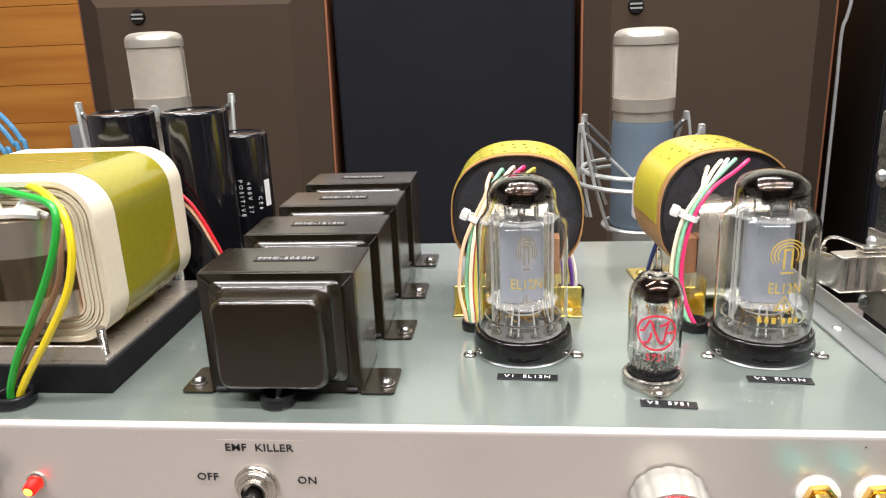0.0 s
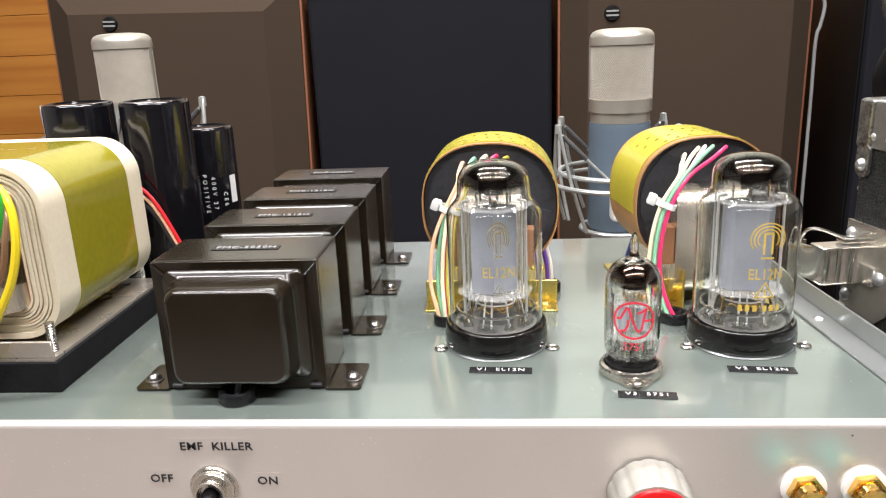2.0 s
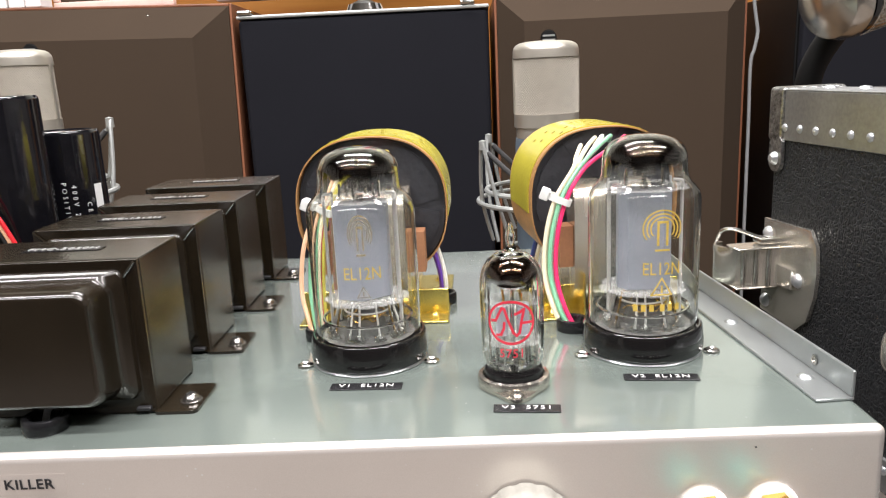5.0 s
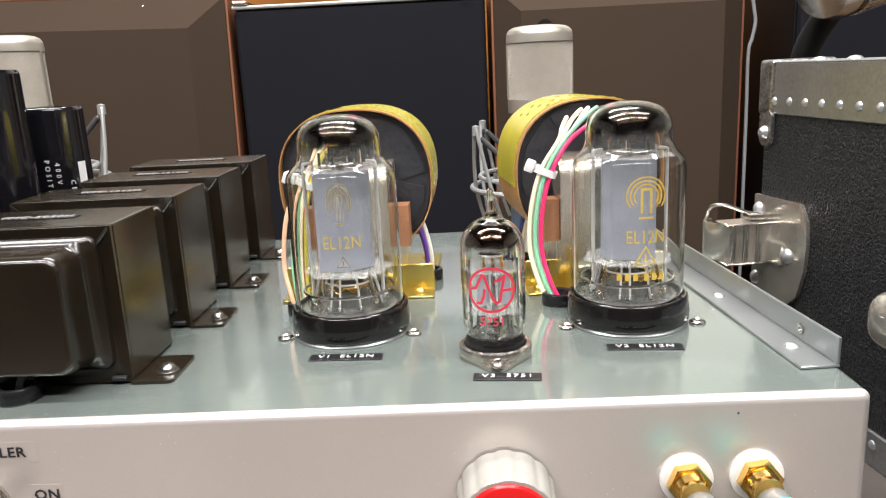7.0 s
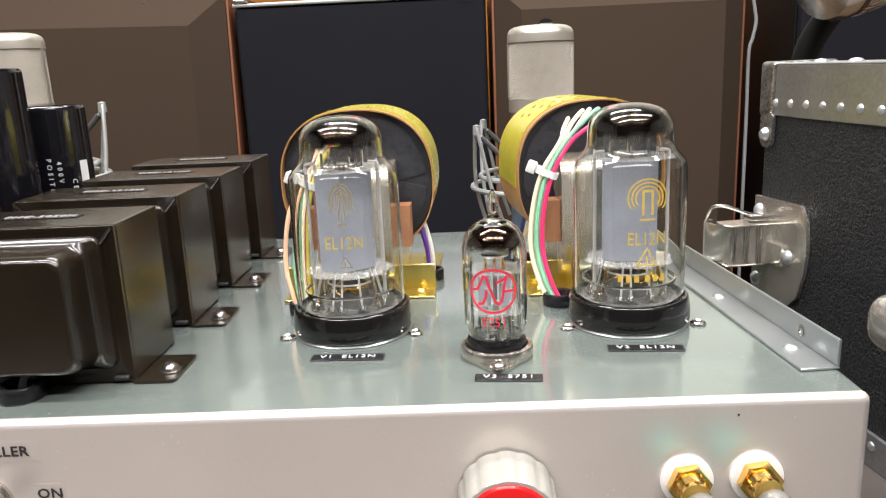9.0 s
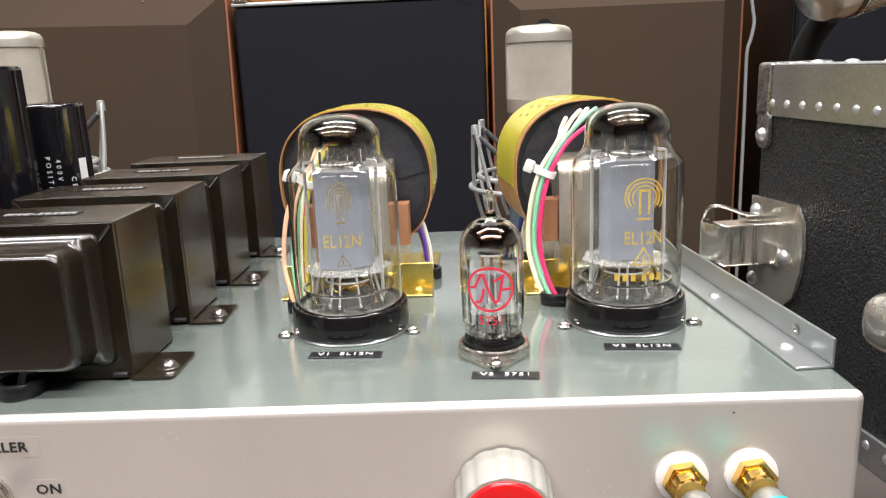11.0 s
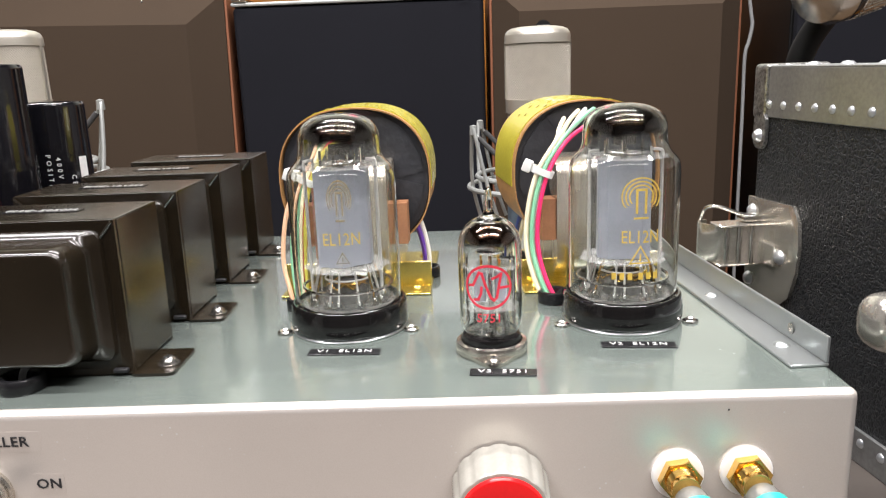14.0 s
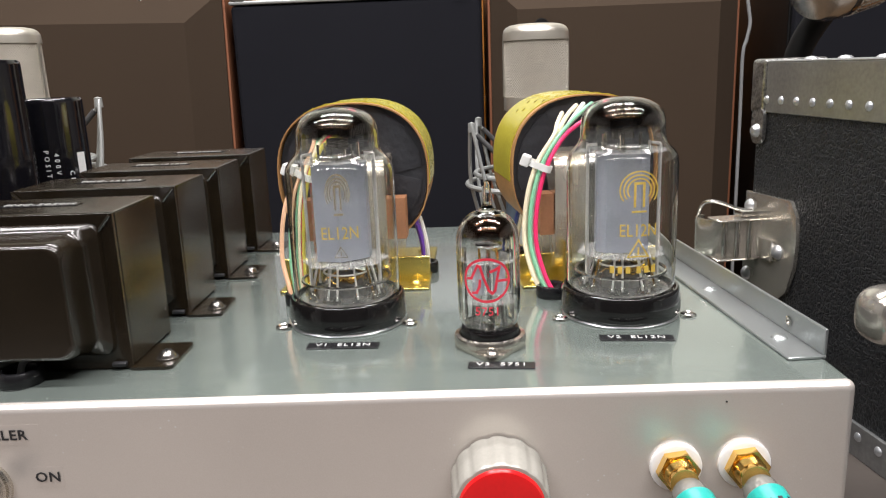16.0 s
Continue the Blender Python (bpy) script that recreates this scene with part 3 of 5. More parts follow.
dark = thing("loudspeaker", (0.84, 1.30, 0.28), "black loudspeaker with navy cloth front and black side", "loudspeaker")
part("cabinet", box(-0.218, 0.20, 0.015, 0.30, 0, 0.724, 0.003), M["black_paint"], dark)
part("grille", box(-0.216, 0.198, -0.004, 0.0145, 0.005, 0.720, 0.006), M["grille_black"], dark, "navy cloth front")
for dx, dz in ((-0.226, 0.444), (-0.220, 0.385)):
    part("knob", lathe([(0, 0.010), (0.006, 0.009), (0.007, 0), (0, 0)], 16, Matrix.Translation((dx + 0.02, -0.004, dz)) @ FRONT), M["rod_grey"], dark, "small pale knob")

for sx, top in ((-0.485, 0.30), (-0.052, 0.28), (0.363, 0.30), (0.84, 0.28)):
    st = thing("speaker_stand", (sx, SY + 0.15, 0), "low black stand that carries a loudspeaker", "stand", "speaker stands")
    part("top_plate", box(-0.16, 0.16, -0.12, 0.12, top - 0.02, top, 0.002), M["black_paint"], st)
    part("foot_plate", box(-0.18, 0.18, -0.14, 0.14, 0, 0.02, 0.002), M["black_paint"], st)
    for px in (-0.12, 0.12):
        part("post", box(px - 0.02, px + 0.02, -0.05, 0.05, 0.02, top - 0.02, 0.002), M["black_paint"], st)

single("audio_cable", sweep([(0.564, SY - 0.01, 1.06), (0.565, SY - 0.01, 1.0), (0.570, SY - 0.01, 0.965), (0.573, SY - 0.01, 0.945), (0.569, SY - 0.01, 0.920), (0.564, SY - 0.01, 0.895), (0.565, SY - 0.01, 0.80), (0.566, SY - 0.01, 0.6), (0.58, SY + 0.02, 0.0)], 0.0028, 8),
       M["w_grey"], "grey cable hanging beside the walnut loudspeaker", "cable")

# things on the loudspeakers and the wall shelf
frame_ = thing("picture_frame", (-0.49, SY + 0.10, 1.0405), "pale pink framed dark panel leaning on the loudspeaker", "picture frame")
part("frame", joined(box(-0.105, 0.105, -0.008, 0.008, 0, 0.014, 0.003), box(-0.105, -0.093, -0.008, 0.008, 0.0135, 0.082, 0.003), box(0.093, 0.105, -0.008, 0.008, 0.0135, 0.082, 0.003), box(-0.105, 0.105, -0.008, 0.008, 0.0815, 0.094, 0.003)),
     mat("pale_pink_frame", (0.75, 0.55, 0.48), 0.4), frame_)
part("panel", box(-0.094, 0.094, -0.002, 0.004, 0.013, 0.083), M["grille_brown"], frame_)
part("sticker", box(-0.020, 0.018, -0.004, -0.0022, 0.035, 0.06), M["white_pl"], frame_)
for k, dx in enumerate((0.0, 0.030, 0.058)):
    single("white_box", moved(box(-0.0135, 0.0135, -0.02, 0.02, 0, 0.05, 0.003), Matrix.Translation((-0.660 + dx, SY + 0.06, 1.0430))), M["white_pl"], "small white plastic box on the walnut loudspeaker", "box", "white boxes")
single("thin_cable", sweep([(-0.675, SY + 0.07, 1.047), (-0.70, SY + 0.1, 1.052), (-0.735, SY + 0.25, 1.08), (-0.77, SY + 0.40, 1.20)], 0.002, 6), M["black_paint"], "thin black cord at the pine wall", "cable")
single("white_box", moved(box(-0.038, 0.038, -0.025, 0.025, 0, 0.028, 0.002), Matrix.Translation((0.245, SY + 0.05, 1.0223))), M["white_pl"], "low white carton on the walnut loudspeaker", "box", "white boxes")
mon = thing("monitor", (-0.06, SY + 0.12, 1.0105), "white computer monitor on a round silver foot", "monitor")
part("foot", lathe([(0, 0), (0.034, 0), (0.036, 0.006), (0.030, 0.018), (0.016, 0.024), (0, 0.025)], 28), M["chrome"], mon, "round silver foot")
part("neck", rod((0, 0.01, 0.02), (0, 0.012, 0.08), 0.009), M["rod_grey"], mon)
# rim carried up unseen, screen raised, so the choke tops reflect something pale
part("case", box(-0.26, 0.24, -0.008, 0.02, 0.034, 0.36, 0.006), M["monitor_case"], mon, "pale case, its lower rim deepened out of view as a reflector")
part("screen", box(-0.245, 0.225, -0.0095, -0.0078, 0.150, 0.35), M["grille_black"], mon)

# blue cables hanging at the pine wall
for k, (dx, dz) in enumerate(((-0.02, -0.015), (-0.002, -0.004), (-0.042, -0.04))):
    single("blue_cable", sweep([(-1.30 + dx, 1.795, 0.80 + dz), (-1.22 + dx, 1.70, 0.815 + dz), (-1.10 + dx, 1.62, 0.800 + dz), (-1.055 + dx, 1.60, 0.775 + dz), (-1.030 + dx, 1.60, 0.735 + dz), (-1.020 + dx, 1.60, 0.69), (-1.025 + dx, 1.62, 0.40), (-1.05 + dx, 1.64, 0.005)], 0.0055, 8), M["w_sky"], "light blue cable looped at the pine wall", "cable", "blue cables")
single("wall_socket", box(-1.02, -0.97, 1.765, 1.80, 0.675, 0.735, 0.004), M["w_grey"], "grey socket box on the pine wall", "socket")

# ---- microphones in shock mounts ----


def microphone(loc, body_mat, label, turn=0, r=0.0300):
    c = thing("condenser_microphone", loc, label, "microphone", "microphones", turn)
    part("head_cap", lathe([(0, 0.1305), (r * 0.35, 0.1304), (r * 0.62, 0.1299), (r * 0.80, 0.1289), (r * 0.91, 0.1272), (r * 0.975, 0.1248), (r, 0.1220), (r * 1.01, 0.1155), (r * 0.96, 0.1150), (0, 0.1150)], 40), M["satin_cap"], c, "satin nickel rounded cap")
    g = lathe([(r * 0.955, 0.0655), (r * 0.955, 0.1152)], 48)
    part("gauze", g, M["gauze_film"], c, "pale woven metal gauze")
    part("capsule", joined(lathe([(0, 0.004), (0.0125, 0.004), (0.0135, 0.003), (0.0135, -0.003), (0, -0.003)], 36, Matrix.Translation((0, 0, 0.0915)) @ FRONT), lathe([(0.0135, 0.0045), (0.0160, 0.0045), (0.0160, -0.0045), (0.0135, -0.0045)], 36, Matrix.Translation((0, 0, 0.0915)) @ FRONT)), M["capsule"], c, "round pale gold capsule behind the gauze")
    wires = bmesh.new()
    kk = 80
    for s in (1, -1):
        for i in range(kk):
            pts = []
            for j in range(9):
                t = j / 8
                a = i * math.tau / kk + s * t * 1.45
                pts.append((r * 0.972 * math.cos(a), r * 0.972 * math.sin(a), 0.0657 + t * 0.0493))
            w = sweep(pts, 0.00024, 4, 0)
            me = bpy.data.meshes.new("tmp")
            w.to_mesh(me)
            w.free()
            wires.from_mesh(me)
            bpy.data.meshes.remove(me)
    tagged(part("gauze_weave", wires, M["mesh_cloth"], c), kind="stuff")
    for a in (0, 180):
        m = Matrix.Rotation(radians(a), 4, "Z")
        part("side_strut", moved(box(r * 0.95, r * 1.015, -0.0022, 0.0022, 0.066, 0.1155, 0.0005), m), M["satin_cap"], c)
    part("collar", lathe([(0, 0.0655), (r * 1.0, 0.0655), (r * 1.0, 0.0535), (r * 0.94, 0.053), (r * 0.94, 0.0435), (r * 0.9, 0.0432), (0, 0.0432)], 40), M["satin_cap"], c, "bright satin nickel collar")
    part("body", lathe([(0, 0.0432), (r * 0.965, 0.0432), (r * 0.985, 0.036), (r * 0.99, -0.06), (r * 0.9, -0.064), (0, -0.064)], 40), body_mat, c)
    return c


def shock_mount(loc, label, turn=0):
    c = thing("shock_mount", loc, label, "shock mount", "shock mounts", turn)
    part("lower_ring", torus(0.066, 0.0024, 48, 8, Matrix.Translation((0, 0, -0.012))), M["rod_grey"], c)
    part("upper_ring", torus(0.058, 0.0024, 48, 8, Matrix.Translation((0, 0, -0.002))), M["rod_grey"], c)
    part("base_ring", torus(0.036, 0.0024, 32, 8, Matrix.Translation((0, 0, -0.060))), M["rod_grey"], c)
    for a in (33, 134, 196, 304):
        ca, sa = math.cos(radians(a)), math.sin(radians(a))
        tx, ty = -sa, ca
        pts = [(0.050 * ca - 0.018 * tx, 0.050 * sa - 0.018 * ty, -0.050), (0.063 * ca - 0.013 * tx, 0.063 * sa - 0.013 * ty, -0.008), (0.0675 * ca - 0.003 * tx, 0.0675 * sa - 0.003 * ty, 0.0410), (0.0675 * ca, 0.0675 * sa, 0.0445), (0.0675 * ca + 0.003 * tx, 0.0675 * sa + 0.003 * ty, 0.0410), (0.060 * ca + 0.013 * tx, 0.060 * sa + 0.013 * ty, -0.008), (0.046 * ca + 0.018 * tx, 0.046 * sa + 0.018 * ty, -0.056)]
        arm = part("arm", sweep(pts, 0.0018, 8, 6), M["rod_grey"], c, "bent light grey rod")
        part("joint", lathe([(0, 0.005), (0.0032, 0.004), (0.0036, -0.004), (0, -0.005)], 12, Matrix.Translation((0.0672 * ca, 0.0672 * sa, 0.0435))), M["rod_grey"], arm)
        a2 = a + (48 if a in (33, 196) else -48)
        part("cord", sweep([(0.0672 * ca, 0.0672 * sa, 0.041), (0.032 * math.cos(radians(a2)), 0.032 * math.sin(radians(a2)), -0.010)], 0.0015, 6, 0), M["rod_grey"], c, "pale taut cord")
        p0, p1 = Vector((0.0672 * ca, 0.0672 * sa, 0.041)), Vector((0.032 * math.cos(radians(a2)), 0.032 * math.sin(radians(a2)), -0.010))
        part("cord_sleeve", rod(p0.lerp(p1, 0.08), p0.lerp(p1, 0.52), 0.0024, 10), M["elastic"], c, "dark rubber sleeve")
    cl = part("clamp", box(-0.027, -0.013, -0.076, -0.060, -0.036, 0.004, 0.004), M["white_pl"], c, "white clamp block")
    part("clamp_pin", rod((-0.020, -0.0775, -0.016), (-0.020, -0.060, -0.016), 0.0045, 16), M["rod_grey"], cl)
    part("stem", lathe([(0, -0.058), (0.022, -0.058), (0.026, -0.066), (0.026, -0.078), (0.012, -0.084), (0.010, -0.11), (0, -0.11)], 24), M["rod_grey"], c)
    return c


def mic_stand(x, y, z):
    c = thing("microphone_stand", (x, y, 0), "black upright microphone stand with round foot", "stand", "microphone stands")
    part("foot", lathe([(0, 0), (0.12, 0), (0.12, 0.012), (0.05, 0.022), (0, 0.024)], 36), M["black_paint"], c)
    part("pole", rod((0, 0, 0.02), (0, 0, z), 0.009, 14), M["black_paint"], c)


microphone((0.1775, 0.812, 0.8000), M["mic_body"], "blue-grey condenser microphone with nickel gauze head", 0)
shock_mount((0.1775, 0.812, 0.797), "light grey wire shock mount round the blue-grey microphone", 8)
mic_stand(0.1775, 0.812, 0.688)
microphone((-0.3118, 0.815, 0.8150), M["mic_silver"], "silver condenser microphone with pale gauze head", 0, 0.0282)
wide_mount = shock_mount((-0.3215, 0.815, 0.8230), "wide light grey wire shock mount round the silver microphone", -8)
wide_mount.scale = (1.16, 1.16, 1.16)
mic_stand(-0.3215, 0.815, 0.697)

# ---- amplifier chassis ----
amp = thing("amplifier_chassis", (0, 0, 0.735), "grey-green satin aluminium amplifier chassis on the bench", "amplifier")
CX0, CX1, CY1 = -0.245, 0.2175, 0.547
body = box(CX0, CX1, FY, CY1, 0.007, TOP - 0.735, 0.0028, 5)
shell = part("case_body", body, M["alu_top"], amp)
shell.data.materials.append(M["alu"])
for poly in shell.data.polygons:      # the folded-down front: same metal, its lit look put into the colour
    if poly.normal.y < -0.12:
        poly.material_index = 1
for fx in (CX0 + 0.03, CX1 - 0.03):
    for fy in (FY + 0.03, CY1 - 0.03):
        part("foot", lathe([(0, 0), (0.010, 0), (0.011, 0.007), (0, 0.007)], 20, Matrix.Translation((fx, fy, 0))), M["rubber"], amp)
part("mark", lathe([(0, 0.0002), (0.0003, 0.0002), (0.0003, 0), (0, 0)], 8, Matrix.Translation((0.179, FY, 0.060)) @ FRONT), M["print_black"], amp, "tiny dark pit in the panel")

# raw aluminium angle along the right edge
ang = thing("angle_bracket", (0.2165, 0.3225, TOP), "dull raw aluminium angle strip riveted on the chassis edge", "bracket", turn=4.5)
part("flange", box(-0.0125, 0.0, 0, 0.185, 0.0, 0.0012, 0.0003, 1), M["alu_angle"], ang)
part("upright", box(-0.0012, 0.0, 0, 0.185, 0.0012, 0.0100, 0.0003, 1), M["alu_angle"], ang)
for ry in (0.0175, 0.075, 0.14):
    part("rivet", lathe([(0, 0.0012), (0.0018, 0.0010), (0.0027, 0.0002), (0.0028, 0), (0, 0)], 18, Matrix.Translation((-0.0065, ry, 0.0012))), M["alu_angle"], ang)
hole = part("threaded_hole", lathe([(0.0019, 0.0004), (0.0011, 0.0005), (0.0011, 0.0001), (0, 0.0001)], 18, Matrix.Translation((-0.0012, 0.0215, 0.0054)) @ Matrix.Rotation(radians(-90), 4, "Y")), M["steel"], ang)

# front panel lettering on clear strips
for words, x, z, size in (("EMF  KILLER", -0.0455, 0.7905, 0.0046), ("OFF", -0.068, 0.777, 0.0046), ("ON", -0.0275, 0.7762, 0.0046)):
    lab = thing("panel_label", (x, FY, z), "black " + words.replace("  ", " ") + " lettering on clear tape", "label", "panel labels")
    wd = 0.0028 * len(words) + 0.004
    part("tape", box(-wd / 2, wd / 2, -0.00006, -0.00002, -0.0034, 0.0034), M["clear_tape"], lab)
    part("lettering", text_bm(words, size, 0.0002, Matrix.Translation((0, -0.00030, 0)) @ FRONT @ Matrix.Diagonal((1.07, 1, 1, 1)), spacing=1.06, thin=-0.00003), M["print_black"], lab)

# toggle switch
sw = thing("toggle_switch", (-0.048, FY, 0.7735), "chrome toggle switch with black lever", "switch")
part("washer", lathe([(0.0091, 0), (0.0091, 0.0012), (0.0086, 0.0017), (0.0060, 0.0017), (0.0060, 0)], 40, FRONT), M["nickel"], sw)
part("nut", lathe([(0.0080, 0.0015), (0.0080, 0.0028), (0.0074, 0.0038), (0.0060, 0.0040), (0.0055, 0.0040), (0.0055, 0.0015)], 40, FRONT), M["nickel"], sw, "round dress nut")
part("bushing", lathe([(0.0056, 0.0030), (0.0058, 0.0060), (0.0055, 0.0067), (0.0046, 0.0066), (0.0042, 0.0060), (0.0042, 0.0022)], 28, FRONT), M["nickel"], sw)
part("socket", lathe([(0, 0.0044), (0.0043, 0.0044)], 20, FRONT), M["steel"], sw)
part("lever", lathe([(0, 0.003), (0.0034, 0.003), (0.0036, 0.010), (0.0040, 0.018), (0.0038, 0.0225), (0.0027, 0.0242), (0, 0.0245)], 24, Matrix.Rotation(radians(13), 4, "X") @ FRONT), M["bakelite"], sw, "black lever tilted down")

# red pilot lamp
pl = thing("pilot_lamp", (-0.1415, FY, 0.7730), "glowing red pilot lamp in the panel", "lamp")
part("bezel", lathe([(0.0040, 0), (0.0041, 0.0008), (0.0033, 0.0010), (0.0030, 0)], 24, FRONT), M["nickel"], pl)
part("lens", lathe([(0.0034, 0.0), (0.0034, 0.0014), (0.0030, 0.0018), (0.0030, 0.0046), (0.0026, 0.0060), (0.0014, 0.0068), (0, 0.0070)], 20, Matrix.Rotation(radians(8), 4, "X") @ FRONT), M["led"], pl, "glowing red lens")
part("hot_spot", lathe([(0, 0.0076), (0.0010, 0.0074), (0.0019, 0.0066), (0.0019, 0.0060), (0, 0.0058)], 14, Matrix.Rotation(radians(8), 4, "X") @ FRONT), M["led_hot"], pl, "yellow hot centre of the lens")
# jack at the left end of the panel
single("push_button", lathe([(0, 0.012), (0.006, 0.0115), (0.0078, 0.009), (0.008, 0), (0, 0)], 24, Matrix.Translation((-0.166, FY, 0.7735)) @ FRONT), M["bakelite"], "small black push button in the panel", "button")

# fluted knob with red cap
kn = thing("volume_knob", (0.111, FY, 0.7715), "fluted ivory-grey control knob with glossy red cap", "knob")
flutes = []
for i in range(96):
    a = i * math.tau / 96
    d = 0.00030 * (0.5 + 0.5 * math.cos(14 * a)) ** 4
    flutes.append((math.cos(a), math.sin(a), d))


def knob_ring(r, z, deep=1.0):
    return [((r - d * deep * 1.6) * c, (r - d * deep * 1.6) * s) for c, s, d in flutes], z


part("skirt", loft([knob_ring(0.0148, 0.001), knob_ring(0.0148, 0.0018), knob_ring(0.0142, 0.0150), knob_ring(0.0136, 0.0158, 0.5), knob_ring(0.0128, 0.0159, 0)], FRONT), M["knob"], kn)
part("cap", lathe([(0, 0.0176), (0.010, 0.0175), (0.0121, 0.0171), (0.0126, 0.0160), (0.0126, 0.0150), (0, 0.0150)], 48, FRONT), M["red_pl"], kn, "glossy red cap")
part("shaft", lathe([(0, 0), (0.003, 0), (0.003, 0.0012), (0, 0.0012)], 12, FRONT), M["steel"], kn)

# gold phono sockets with teal-sleeved plugs
for jx, jz, yaw in ((0.1645, 0.7745, 7), (0.1850, 0.7750, 7)):
    jk = thing("phono_socket", (jx, FY, jz), "gold-plated phono socket on a white washer with a plugged cable", "socket", "phono sockets")
    tilt = Matrix.Rotation(radians(yaw), 4, "Z") @ Matrix.Rotation(radians(17), 4, "X") @ FRONT
    part("washer", lathe([(0.0078, 0), (0.0078, 0.0012), (0.0070, 0.0018), (0.0045, 0.0018), (0.0045, 0)], 32, FRONT), M["white_pl"], jk, "white insulating washer")
    part("nut", loft([([(0.0064 * math.cos(radians(60 * k + 8)), 0.0064 * math.sin(radians(60 * k + 8))) for k in range(6)], z) for z in (0.0018, 0.0048)], FRONT), M["gold"], jk)
    part("barrel", lathe([(0.0040, 0.0046), (0.0046, 0.0052), (0.0040, 0.0060), (0.0046, 0.0068), (0.0040, 0.0076), (0.0042, 0.010), (0, 0.010)], 28, FRONT), M["gold"], jk)
    plugp = part("plug", lathe([(0, 0.0085), (0.0044, 0.0085), (0.0052, 0.011), (0.0052, 0.0125), (0.0057, 0.0135), (0.0057, 0.016), (0, 0.016)], 28, tilt), M["clear_shrink"], jk, "metal plug under cloudy sleeve")
    part("sleeve", lathe([(0, 0.0136), (0.0058, 0.0136), (0.0061, 0.0142), (0.0061, 0.045), (0.0045, 0.047), (0, 0.047)], 28, tilt), M["teal"], plugp, "teal heatshrink sleeve")
    bars = []
    for k in range(3):
        bars.append(wrapped(box(-0.004 + 0.003 * k, -0.0028 + 0.003 * k, 0.0185, 0.0225, 0, 0.0002), 0.0061, 180))
    part("marking", joined(*bars) if len(bars) > 1 else bars[0], M["print_black"], plugp).matrix_basis = Matrix.Rotation(radians(yaw), 4, "Z") @ Matrix.Rotation(radians(90 + 17), 4, "X")
    cd = Matrix.Rotation(radians(yaw), 4, "Z") @ Matrix.Rotation(radians(17), 4, "X") @ FRONT
    e = cd @ Vector((0, 0, 0.046))
    part("cable", sweep([e, e + Vector((0.002, -0.03, -0.006)), e + Vector((0.01, -0.06, -0.030)), e + Vector((0.03, -0.075, -0.08))], 0.003, 8), M["black_paint"], jk)

# label tapes before the valves
for words, x, y, wd in (("V1  EL12N", 0.0592, 0.3465, 0.0255), ("V2  EL12N", 0.1620, 0.3455, 0.0255), ("V3  5751", 0.1137, 0.3245, 0.0215)):
    lab = thing("label_tape", (x, y, TOP), "black embossed tape with white " + words.replace("  ", " "), "label", "valve labels", turn=-2.5 if "V1" in words else -5)
    part("tape", box(-wd / 2, wd / 2, -0.0027, 0.0027, 0.0001, 0.0005, 0.0001, 1), M["tape_black"], lab)
    part("lettering", text_bm(words, 0.0033, 0.00015, Matrix.Translation((0, 0, 0.00070)) @ Matrix.Diagonal((1.18, 1.0, 1, 1)), spacing=1.16, thin=0.00004), M["print_white"], lab)


def grommet(x, y, label="black rubber grommet in the top plate", R=0.0062, group="grommets"):
    return single("grommet", lathe([(R * 0.62, 0.0002), (R * 0.64, 0.0040), (R * 0.70, 0.0049), (R * 0.80, 0.0052), (R * 0.92, 0.0050), (R * 0.99, 0.0042), (R, 0.0030), (R, 0.0008), (R * 0.96, 0.0001)], 36, Matrix.Translation((x, y, TOP)), closed=True), M["rubber"], label, "grommet", group)


def wire(pts, material, r=0.0011, label="", name="wire", k=8):
    return single(name, sweep(pts, r, 8, k), M[material], label, "wire")


# ---- chokes ----


